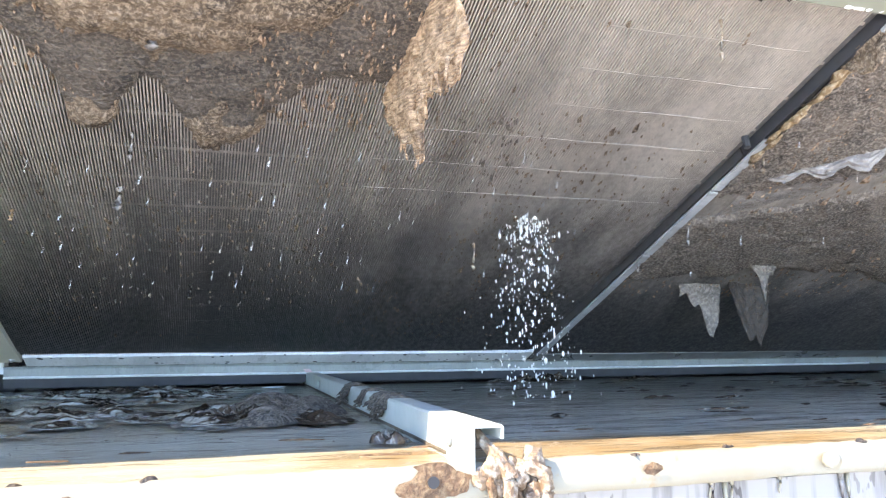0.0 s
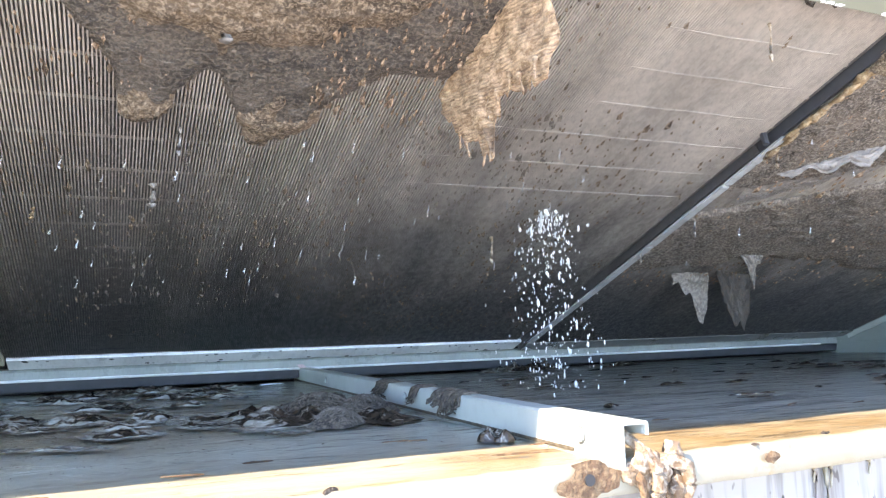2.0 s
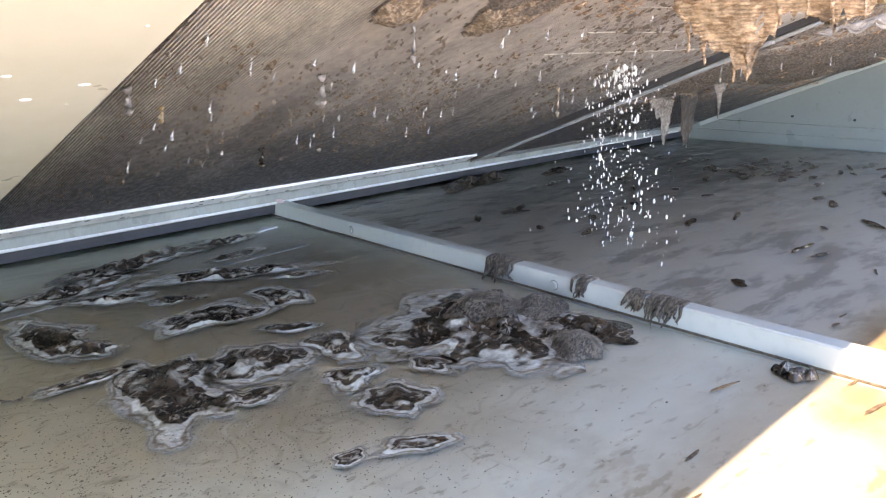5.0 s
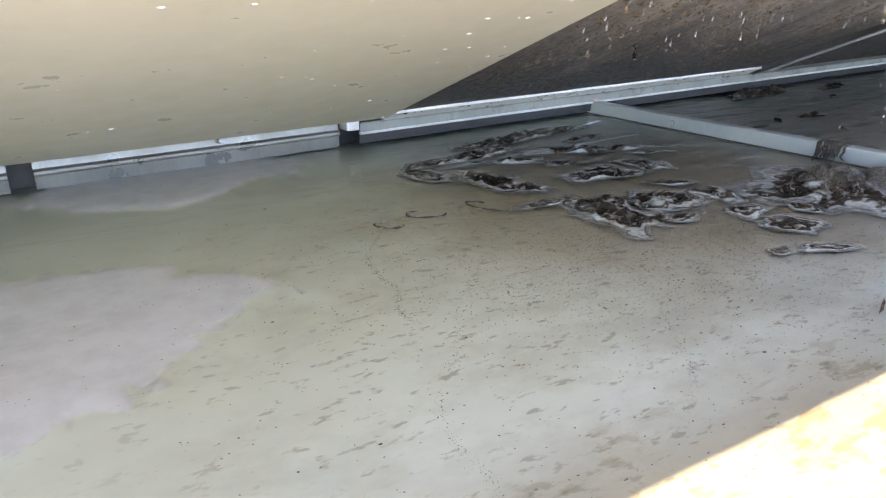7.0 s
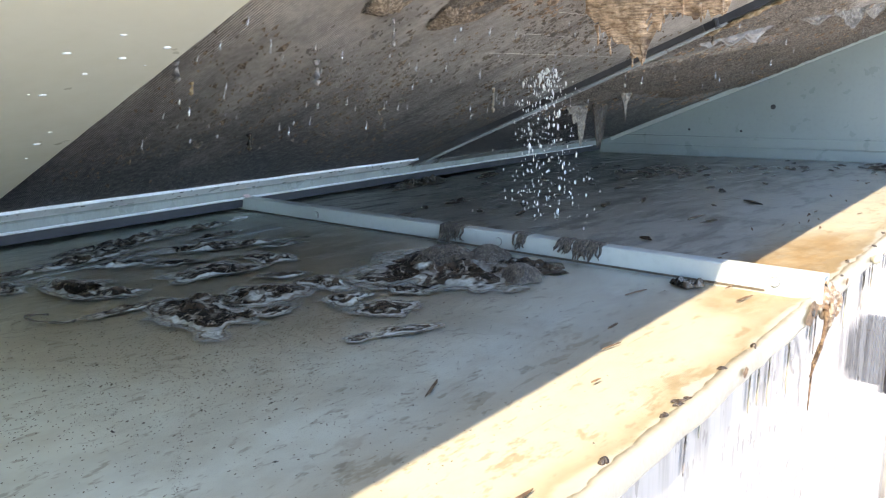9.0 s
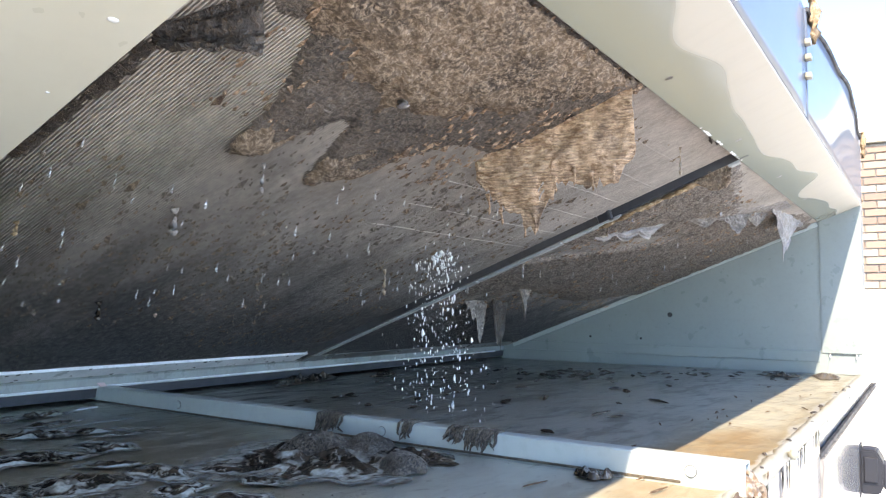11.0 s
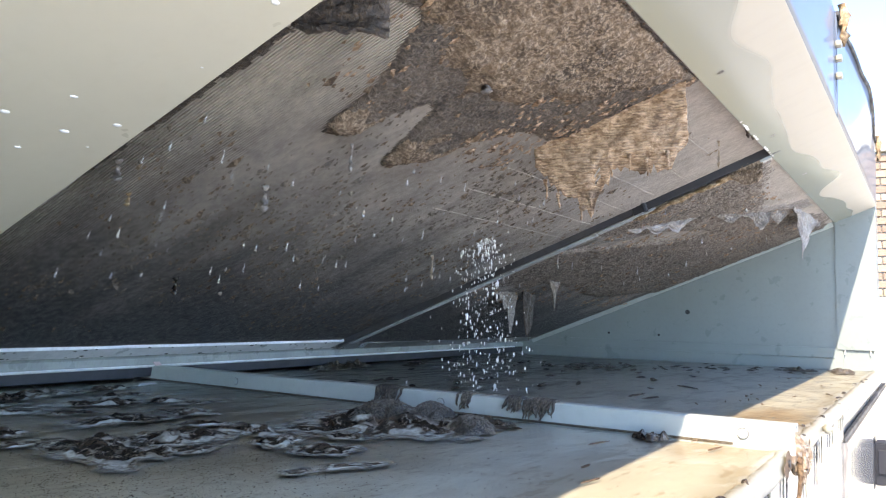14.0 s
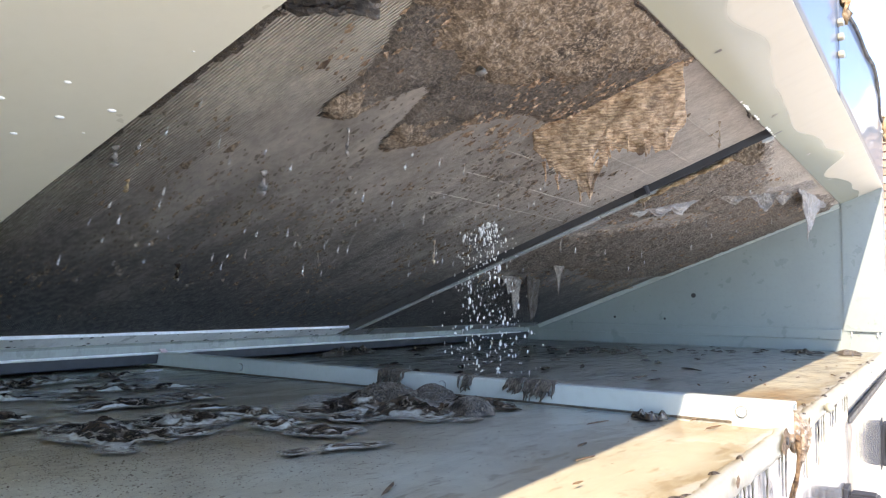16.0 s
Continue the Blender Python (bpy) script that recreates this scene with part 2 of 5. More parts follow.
def water_mat():
    """A clear film: transparent with a Fresnel gloss and small ripples."""
    mat = bpy.data.materials.new("water_surface")
    mat.use_nodes = True
    t = mat.node_tree
    t.nodes.remove(t.nodes["Principled BSDF"])
    co = t.nodes.new("ShaderNodeTexCoord")
    mp = t.nodes.new("ShaderNodeMapping")
    mp.inputs["Scale"].default_value = (0.6, 1.6, 1)
    t.links.new(co.outputs["Object"], mp.inputs[0])
    n = t.nodes.new("ShaderNodeTexNoise")
    n.inputs["Scale"].default_value, n.inputs["Detail"].default_value = 13, 3
    t.links.new(mp.outputs[0], n.inputs["Vector"])
    sep = t.nodes.new("ShaderNodeSeparateXYZ")
    t.links.new(co.outputs["Object"], sep.inputs[0])
    bay = t.nodes.new("ShaderNodeMapRange")
    bay.inputs[1].default_value, bay.inputs[2].default_value = -0.5, 0.4
    bay.inputs[3].default_value, bay.inputs[4].default_value = 0.35, 1.0
    t.links.new(sep.outputs[0], bay.inputs[0])
    bump = t.nodes.new("ShaderNodeBump")
    bump.inputs["Distance"].default_value = 0.009
    t.links.new(bay.outputs[0], bump.inputs["Strength"])
    t.links.new(n.outputs["Fac"], bump.inputs["Height"])
    fr = t.nodes.new("ShaderNodeFresnel")
    fr.inputs["IOR"].default_value = 1.15
    t.links.new(bump.outputs[0], fr.inputs["Normal"])
    gl = t.nodes.new("ShaderNodeBsdfGlossy")
    gl.inputs["Roughness"].default_value = 0.04
    t.links.new(bump.outputs[0], gl.inputs["Normal"])
    tr = t.nodes.new("ShaderNodeBsdfTransparent")
    tr.inputs[0].default_value = (0.96, 0.96, 0.96, 1)
    mx = t.nodes.new("ShaderNodeMixShader")
    dull = t.nodes.new("ShaderNodeMath")
    dull.operation = "MULTIPLY"
    dull.inputs[1].default_value = 0.7
    t.links.new(fr.outputs[0], dull.inputs[0])
    t.links.new(dull.outputs[0], mx.inputs[0])
    t.links.new(tr.outputs[0], mx.inputs[1])
    t.links.new(gl.outputs[0], mx.inputs[2])
    t.links.new(mx.outputs[0], t.nodes["Material Output"].inputs[0])
    return mat


def crud(name, dark, mid, light, rough=0.75, wet=0.0, scale=1.0, grain=(1, 1, 1), amount=0.7):
    """Matted dirt: fibres, grains, damp glints."""
    m = Mat(name, rough)
    a = m.noise(11 * scale, 5, 0.65)
    g = m.noise(140 * scale, 4, 0.7, grain)
    f = m.noise(60 * scale, 4, 0.7, (1, 3, 1))
    c = m.mix(m.ramp(a, (0.36, 0.0), (0.64, 1.0)), dark, mid)
    c = m.mix(m.math("MULTIPLY", m.ramp(g, (0.46, 0.0), (0.62, 1.0)), amount), c, light)
    c = m.mix(m.math("MULTIPLY", m.ramp(f, (0.5, 0.0), (0.68, 1.0)), 0.5), c, dark)
    m.color(c)
    if wet:
        m.rough(m.ramp(g, (0.4, rough), (0.62, max(0.08, rough - wet))))
    return m.bump(m.math("ADD", g, f), 0.9, 0.004).m


M_HOOD = hood_paint()
M_WHITE = white_streaked()
M_LIP = lip_paint()
M_FLOOR = basin_floor()
M_WATER = water_mat()
M_MAT = crud("brown_lint_mat", (0.055, 0.040, 0.029), (0.215, 0.153, 0.102), (0.47, 0.355, 0.25), 0.8, 0.45, 1.5, (1, 1, 1), 0.85)
M_GREYMAT = crud("grey_brown_lint_mat", (0.060, 0.050, 0.042), (0.175, 0.142, 0.115), (0.40, 0.335, 0.275), 0.7, 0.4, 1.5, (1, 1, 1), 0.75)
M_WETMAT = crud("dark_wet_lint", (0.045, 0.038, 0.033), (0.13, 0.105, 0.085), (0.30, 0.245, 0.195), 0.65, 0.4, 1.5, (1, 1, 1), 0.7)
M_FLAP = crud("tan_lint_flap", (0.060, 0.036, 0.023), (0.37, 0.240, 0.150), (0.70, 0.50, 0.345), 0.75, 0.2, 1.25, (1, 0.45, 1.5), 0.9)


def flap_mat():
    """Tan felted lint that keeps the print of the fins in rows."""
    m = Mat("tan_lint_flap_rows", 0.75)
    a, g, b = m.noise(13, 5, 0.65), m.noise(150, 4, 0.7, (1, 0.5, 1)), m.noise(55, 4, 0.7, (1, 0.6, 1.4))
    rows = m.math("SINE", m.math("ADD", m.math("MULTIPLY", m.axis(2), 1500.0), m.math("MULTIPLY", b, 16.0)))
    groove = m.ramp(m.math("MULTIPLY_ADD", rows, 0.5, 0.5), (0.15, 1.0), (0.55, 0.0))
    c = m.mix(m.ramp(g, (0.38, 0.0), (0.62, 1.0)), (0.27, 0.165, 0.092), (0.68, 0.47, 0.30))
    c = m.mix(m.math("MULTIPLY", groove, m.ramp(b, (0.42, 0.0), (0.64, 0.6))), c, (0.075, 0.045, 0.028))
    c = m.mix(m.ramp(a, (0.56, 0.0), (0.66, 0.85)), c, (0.085, 0.055, 0.038))
    return m.color(c).bump(m.math("ADD", m.math("MULTIPLY", rows, 0.12), m.math("ADD", g, b)), 0.9, 0.004).m


M_ROWS = flap_mat()
M_SOOT = crud("soaked_dirt", (0.015, 0.012, 0.010), (0.06, 0.045, 0.034), (0.15, 0.115, 0.085), 0.5, 0.3)
M_SCRAP = crud("grey_brown_scrap", (0.09, 0.075, 0.06), (0.21, 0.18, 0.15), (0.36, 0.31, 0.26), 0.6, 0.3)
M_FILM = crud("grey_wet_film", (0.13, 0.115, 0.11), (0.24, 0.215, 0.195), (0.42, 0.38, 0.34), 0.5, 0.3, 0.5)


def sludge():
    """Brown-black wet muck; its thin edge is marbled with pale scum that fades into the water."""
    m = Mat("black_wet_sludge", 0.18)
    a, g = m.noise(28, 3.5, 0.55), m.noise(110, 3, 0.6)
    warp = m.noise(17, 2, 0.5, (1, 1.3, 1), (4, 2, 0))
    c = m.mix(m.ramp(a, (0.4, 0.0), (0.65, 1.0)), (0.022, 0.017, 0.013), (0.085, 0.062, 0.044))
    spread = m.node("ShaderNodeAttribute")
    spread.attribute_name = "spread"
    s = m.math("ADD", spread.outputs["Fac"], m.math("MULTIPLY", m.math("SUBTRACT", warp, 0.5), 1.5))
    scum = m.mix(m.ramp(g, (0.4, 0.0), (0.6, 1.0)), (0.40, 0.40, 0.355), (0.54, 0.55, 0.50))
    # inner pale band: scum, with wet glints painted in as well
    c = m.mix(m.math("MULTIPLY", m.ramp(s, (0.30, 0.0), (0.48, 1.0), (0.60, 1.0), (0.68, 0.0)), m.ramp(a, (0.46, 0.0), (0.60, 0.75))), c, scum)
    c = m.mix(m.math("MULTIPLY", m.between(s, 0.86, 0.94), 0.9), c, scum)
    c = m.mix(m.ramp(m.math("MULTIPLY", s, 0.5), (0.535, 0.0), (0.56, 0.8), (0.58, 0.8), (0.62, 0.0)), c, (0.14, 0.105, 0.065))
    # pale veins put white glints of the wet folds into the colour
    vein = m.math("MULTIPLY", m.ramp(m.noise(26, 3, 0.6, (1, 1.8, 1), (1, 5, 0)), (0.455, 0.0), (0.485, 1.0), (0.515, 0.0)), m.ramp(g, (0.42, 0.0), (0.56, 0.8)))
    c = m.mix(m.math("MULTIPLY", vein, 0.8), c, (0.46, 0.43, 0.37))
    m.link(m.math("SUBTRACT", 1.0, m.between(s, 1.12, 1.50)), m.b.inputs["Alpha"])
    m.color(c).rough(m.ramp(g, (0.4, 0.22), (0.6, 0.06)))
    return m.bump(m.math("ADD", m.math("MULTIPLY", a, 3.0), m.math("MULTIPLY", g, 0.2)), 1.0, 0.007).m


M_SLUDGE = sludge()
M_WHITEDROP = paint("white_drop", (0.88, 0.88, 0.85), (0.7, 0.7, 0.68), 0.2)
M_CLUMP = crud("grey_brown_fibre_clump", (0.022, 0.019, 0.017), (0.075, 0.062, 0.050), (0.36, 0.30, 0.23), 0.6, 0.35, 1.7, (1, 2.5, 1), 0.75)
M_SILT = crud("brown_silt", (0.055, 0.045, 0.032), (0.12, 0.096, 0.065), (0.20, 0.165, 0.12), 0.6)
M_RUST = crud("rust", (0.05, 0.030, 0.018), (0.15, 0.085, 0.045), (0.30, 0.20, 0.11), 0.85)
M_LIME = crud("tan_limescale", (0.13, 0.075, 0.04), (0.36, 0.27, 0.18), (0.58, 0.50, 0.40), 0.6, 0.3, 0.8)
M_CAULK = crud("yellowed_foam", (0.16, 0.10, 0.05), (0.38, 0.26, 0.14), (0.58, 0.46, 0.31), 0.8)


def fin_mat():
    """Dirty tan fins; the shade towards the foot is painted in, darker down the slope with a ragged edge."""
    m = Mat("foot_shaded_fins", 0.5)
    streaks = m.noise(7, 5, 0.65, (1.6, 0.5, 0.5))
    fine = m.noise(110, 4, 0.7, (1, 0.6, 0.6))
    # height mask paints the shade low on the coil, broken up by dirt streaks
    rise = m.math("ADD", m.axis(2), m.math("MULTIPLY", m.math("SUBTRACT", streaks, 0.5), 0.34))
    overlay = m.math("MULTIPLY", m.between(rise, 1.50, 1.86), m.ramp(fine, (0.25, 0.65), (0.6, 1.0)))
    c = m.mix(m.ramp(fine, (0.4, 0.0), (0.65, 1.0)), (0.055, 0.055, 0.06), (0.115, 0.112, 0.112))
    c = m.mix(overlay, c, m.mix(m.ramp(streaks, (0.35, 0.0), (0.65, 1.0)), (0.42, 0.37, 0.32), (0.56, 0.50, 0.44)))
    m.color(c).rough(m.ramp(fine, (0.4, 0.55), (0.62, 0.32)))
    return m.bump(fine, 0.6, 0.003).m


M_FIN = fin_mat()
M_FINBACK = crud("coil_depth", (0.095, 0.092, 0.092), (0.14, 0.135, 0.13), (0.19, 0.18, 0.17), 0.6, 0.0, 0.8)
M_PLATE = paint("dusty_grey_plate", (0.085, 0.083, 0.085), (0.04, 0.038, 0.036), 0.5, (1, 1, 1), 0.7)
M_GROUND = paint("pale_roof_membrane", (0.62, 0.61, 0.59), (0.45, 0.44, 0.42), 0.85)
M_MORTAR = paint("mortar", (0.26, 0.24, 0.21), (0.18, 0.165, 0.145), 0.9)


def brick_mat():
    m = Mat("brick", 0.85)
    info = m.node("ShaderNodeObjectInfo")
    c = m.ramp(info.outputs["Random"], (0.0, (0.22, 0.14, 0.10)), (0.5, (0.36, 0.25, 0.17)), (1.0, (0.46, 0.36, 0.26)))
    c = m.mix(m.math("MULTIPLY", m.noise(30, 4), 0.5), c, (0.20, 0.15, 0.11))
    return m.color(c).bump(m.noise(60, 3), 0.4, 0.004).m


def drop_mat():
    m = Mat("water_drop", 0.03)
    m.b.inputs["Transmission Weight"].default_value = 0.55
    m.b.inputs["IOR"].default_value = 1.33
    return m.color((0.93, 0.94, 0.95)).m


def gloss_panel():
    """Pale blue-grey gloss paint that mirrors the sky."""
    m = Mat("gloss_grey_panel", 0.40)
    m.b.inputs["Specular IOR Level"].default_value = 0.25
    m.b.inputs["Coat Weight"].default_value = 0.35
    m.b.inputs["Coat Roughness"].default_value = 0.04
    c = m.mix(m.math("MULTIPLY", m.ramp(m.noise(6, 4), (0.4, 0.0), (0.7, 1.0)), 0.3), (0.13, 0.15, 0.18), (0.10, 0.11, 0.13))
    return m.color(c).bump(m.noise(2.2, 1), 0.08, 0.02).m


M_BRICK = brick_mat()
M_DROP = drop_mat()
M_GLOSS = gloss_panel()

# ---------- mesh helpers ----------


def mesh_of(name, bm, material, smooth=False):
    me = bpy.data.meshes.new(name)
    bmesh.ops.recalc_face_normals(bm, faces=bm.faces)
    bm.to_mesh(me)
    bm.free()
    me.materials.append(material)
    if smooth:
        for p in me.polygons:
            p.use_smooth = True
    return me


def part(name, bm, material, parent=None, label="", smooth=False):
    ob = new(name, mesh_of(name, bm, material, smooth))
    if parent is not None:
        ob.parent = parent
    return tagged(ob, label) if label else ob


def thing(name, at, label, category, group="", kind=""):
    ob = new(name)
    ob.empty_display_size = 0.02
    return tagged(ob, label, category, group, kind)


def box(x0, x1, y0, y1, z0, z1, bevel=0.0, bm=None):
    b = bmesh.new()
    bmesh.ops.create_cube(b, size=1)
    bmesh.ops.transform(b, matrix=Matrix.Translation(((x0 + x1) / 2, (y0 + y1) / 2, (z0 + z1) / 2)) @ Matrix.Diagonal((x1 - x0, y1 - y0, z1 - z0, 1)), verts=b.verts)
    if bevel:
        bmesh.ops.bevel(b, geom=b.edges[:], offset=bevel, segments=2, affect="EDGES", profile=0.6)
    if bm is None:
        return b
    join(bm, b)
    return bm


def join(bm, other):
    me = bpy.data.meshes.new("tmp")
    other.to_mesh(me)
    other.free()
    bm.from_mesh(me)
    bpy.data.meshes.remove(me)


def prism(outline, axis, lo, hi, bevel=0.0):
    """A closed outline in the other two axes, drawn out along one axis from lo to hi."""
    bm = bmesh.new()

    def at(p, k):
        v = list(p)
        v.insert(axis, k)
        return v
    a = [bm.verts.new(at(p, lo)) for p in outline]
    b = [bm.verts.new(at(p, hi)) for p in outline]
    n = len(outline)
    bm.faces.new(a)
    bm.faces.new(b[::-1])
    for i in range(n):
        bm.faces.new((a[i], b[i], b[(i + 1) % n], a[(i + 1) % n]))
    if bevel:
        bmesh.ops.bevel(bm, geom=bm.edges[:], offset=bevel, segments=2, affect="EDGES")
    return bm


def coil_box(u0, u1, v0, v1, w0, w1, bevel=0.0):
    """A box in the coil's own axes."""
    bm = box(u0, u1, v0, v1, w0, w1, bevel)
    for v in bm.verts:
        v.co = coil(*v.co)
    return bm


def tube(points, radii, sides=8, bm=None, wob=0.0, seed=0.0):
    """A lumpy round rod along some points."""
    bm = bm or bmesh.new()
    rings = []
    pts = [Vector(p) for p in points]
    for i, p in enumerate(pts):
        d = (pts[min(i + 1, len(pts) - 1)] - pts[max(i - 1, 0)]).normalized()
        q = d.to_track_quat("Z", "Y")
        ring = []
        for k in range(sides):
            a = 2 * math.pi * k / sides
            o = q @ Vector((math.cos(a), math.sin(a), 0))
            r = radii[i] * (1 + wob * noise.noise(Vector((p.x * 60 + seed, p.y * 60 + k * 1.7, p.z * 60))))
            ring.append(bm.verts.new(p + o * r))
        rings.append(ring)
    for a, b in zip(rings, rings[1:]):
        for k in range(sides):
            bm.faces.new((a[k], a[(k + 1) % sides], b[(k + 1) % sides], b[k]))
    bm.faces.new(rings[0][::-1])
    bm.faces.new(rings[-1])
    return bm


def disc(center, normal, radius, height, sides=20, bevel=0.0):
    bm = bmesh.new()
    bmesh.ops.create_cone(bm, cap_ends=True, segments=sides, radius1=radius, radius2=radius, depth=height)
    if bevel:
        edges = [e for e in bm.edges if len(e.link_faces) == 2 and e.calc_face_angle() > 1]
        bmesh.ops.bevel(bm, geom=edges, offset=bevel, segments=2, affect="EDGES")
    q = Vector(normal).to_track_quat("Z", "Y").to_matrix().to_4x4()
    bmesh.ops.transform(bm, matrix=Matrix.Translation(center) @ q, verts=bm.verts)
    return bm


def fbm(x, y, z=0.0, octaves=4):
    return noise.fractal(Vector((x, y, z)), 1.0, 2.0, octaves)


# ---------- structure: ground, basin, casing ----------
part("ground", box(-60, 60, -60, 60, -0.3, 0.0), M_GROUND)
tagged(bpy.data.objects["ground"], "pale flat roof membrane under the cooling unit", "ground", kind="structure")

basin = thing("basin", None, "shallow pale green sheet-metal water basin with a chipped white lip", "basin", kind="structure")
bm = bmesh.new()


def oval(x, y, cx, cy, rx, ry):
    return 1.0 - math.hypot((x - cx) / rx, (y - cy) / ry)


def floor_height(x, y):
    """The tray's bed: 4 mm under water, risen in two dry patches and towards the lip."""
    dry = max(oval(x, y, -1.17, 1.27, 0.30, 0.19), oval(x, y, -0.84, 1.87, 0.22, 0.19)) + 0.24 * fbm(x * 9, y * 9, 2.0) + 0.15 * fbm(x * 42, y * 42, 7.0)
    near = max(0.0, 1.0 - (y - Y_LIP - 0.008) / 0.022) + 0.35 * fbm(x * 14, y * 14, 4.0)
    k = max(0.0, min(1.0, 0.60 + 2.6 * dry)) if dry > -0.32 else 0.0
    k = max(k, min(1.0, max(0.0, near)) * 0.55)
    return 1.3958 + 0.0067 * k + 0.0010 * fbm(x * 6, y * 6, 9.0)


nx, ny = 430, 136
fx = [X_LEFT + (X_END + 0.06 - X_LEFT) * i / nx for i in range(nx + 1)]
fy = [Y_LIP + 0.007 + (2.0 - Y_LIP - 0.007) * j / ny for j in range(ny + 1)]
grid = [[bm.verts.new((x, y, floor_height(x, y))) for y in fy] for x in fx]
for i in range(nx):
    for j in range(ny):
        bm.faces.new((grid[i][j], grid[i + 1][j], grid[i + 1][j + 1], grid[i][j + 1]))
part("basin_floor", bm, M_FLOOR, basin, "pale green tray floor with brown silt and ochre film", True)
part("tray_underside", box(X_LEFT, X_END + 0.06, Y_LIP + 0.016, 2.02, 1.34, 1.375), M_GREEN, basin)
# rolled front lip, uneven along its length
bm = bmesh.new()
prof = [(Y_LIP + 0.012, 1.389), (Y_LIP + 0.010, 1.3995), (Y_LIP + 0.004, 1.4012), (Y_LIP, 1.398), (Y_LIP - 0.001, 1.378), (Y_LIP + 0.001, 1.3735), (Y_LIP + 0.02, 1.372)]
rows = []
nx = 520
for i in range(nx + 1):
    x = X_LEFT + (X_END + 0.075 - X_LEFT) * i / nx
    row = []
    for j, (y, z) in enumerate(prof):
        k = 0.0016 * fbm(x * 22, j * 0.5, 1.0) + (0.0018 * fbm(x * 70, j * 1.1, 5.0) if j in (1, 2, 3) else 0)
        row.append(bm.verts.new((x, y + k, z + 0.6 * k)))
    rows.append(row)
for a, b in zip(rows, rows[1:]):
    for j in range(len(prof) - 1):
        bm.faces.new((a[j], a[j + 1], b[j + 1], b[j]))
part("lip", bm, M_LIP, basin, "chipped white painted lip with rust spots", True)
# Shade and dark reflection below the rail are put into this wall's near-black colour.
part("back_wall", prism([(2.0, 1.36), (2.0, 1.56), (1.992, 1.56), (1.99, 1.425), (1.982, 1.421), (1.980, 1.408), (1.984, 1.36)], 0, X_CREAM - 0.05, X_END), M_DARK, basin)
me = bpy.data.meshes.new("water")
me.from_pydata([(X_LEFT + 0.01, Y_LIP + 0.007, WATER), (X_END + 0.05, Y_LIP + 0.007, WATER), (X_END + 0.05, 1.995, WATER), (X_LEFT + 0.01, 1.995, WATER)], [], [(0, 1, 2, 3)])
me.materials.append(M_WATER)
water = tagged(new("water", me), "thin still film of murky water")
water.parent = basin

panel = thing("front_panel", None, "white painted front casing panel with grey runs and black specks", "panel", kind="structure")
part("sheet", box(X_LEFT, 1.02, Y_LIP + 0.014, Y_LIP + 0.034, 0.06, 1.371), M_WHITE, panel)
part("sheet", box(1.02, 3.2, Y_LIP + 0.022, Y_LIP + 0.034, 0.06, 1.371), M_WHITE, panel)
door = thing("access_door", None, "white access door below the basin lip, closed", "door", kind="structure")
part("door_leaf", box(1.028, 2.9, Y_LIP + 0.006, Y_LIP + 0.020, 0.10, 1.296, 0.002), M_WHITE, door)
part("door_gasket", box(1.024, 2.9, Y_LIP + 0.012, Y_LIP + 0.019, 1.2965, 1.306), M_RUBBER, door)

# end wall with its post
end = thing("wall_east", None, "pale blue-green end wall under the sloping coil", "wall", kind="structure")
part("wall_sheet", prism([(0.728, 1.37), (1.99, 1.37), (1.99, 1.475), (1.875, 1.482), (0.728, 1.482 + (1.875 - 0.728) * 0.389)], 0, X_END, X_END + 0.02), M_GREEN, end)
part("ledge", box(X_END - 0.008, X_END + 0.001, 0.752, 1.93, 1.437, 1.471, 0.0015), M_GREEN, end, "folded ledge along the foot of the wall")
part("cap", coil_box(X_END - 0.010, X_END - 0.001, v_of(1.86), v_of(0.757), 0.010, 0.024, 0.001), M_BAR, end, "pale folded edge along the coil")
part("foot_strip", box(X_END - 0.004, X_END + 0.001, 0.752, 1.93, 1.40, 1.434), M_GREEN, end)
# Black discs paint the dark inside the holes; the sheet is not cut.
for y, z, r in ((1.231, 1.580, 0.0085), (1.531, 1.495, 0.0042), (1.337, 1.493, 0.0042)):
    part("hole_plug", disc((X_END - 0.001, y, z), (-1, 0, 0), r, 0.004), M_RUBBER, end, "small dark round hole")
post = thing("corner_post", None, "pale green corner post, sunlit on its outer part", "post", kind="structure")
part("post_sheet", prism([(0.626, 1.464), (0.746, 1.464), (0.746, 1.895), (0.626, 1.941)], 0, X_END - 0.004, X_END + 0.10, 0.002), M_GREEN, post)
part("post_foot", box(X_END + 0.006, X_END + 0.09, 0.64, 0.75, 1.40, 1.463), M_GREEN, post)
for y in (0.648, 0.722):
    part("drip", tube([(X_END - 0.002, y, 1.464), (X_END - 0.003, y, 1.455), (X_END - 0.003, y, 1.447)], [0.0015, 0.003, 0.001], 8), M_DROP, post, smooth=True)

# outer flange in the coil's plane, and the gloss fascia over it
hood = thing("front_flange", None, "cream sheet-metal flange with a wet stain along the coil", "flange", kind="structure")
V_IN, V_OUT = v_of(0.752), v_of(0.626)
part("flange_sheet", coil_box(X_LEFT, X_END + 0.012, V_IN, V_OUT, -0.018, 0.012, 0.001), M_HOOD, hood)
for u in (-0.5, 0.226, 0.645, 1.07, 1.478):
    part("screw", disc(coil(u, V_IN + 0.028, 0.010), -coil(0, 0, 0) + coil(0, 0, 1), 0.0062, 0.004, 6), M_FILM, hood)
rnd = random.Random(9)
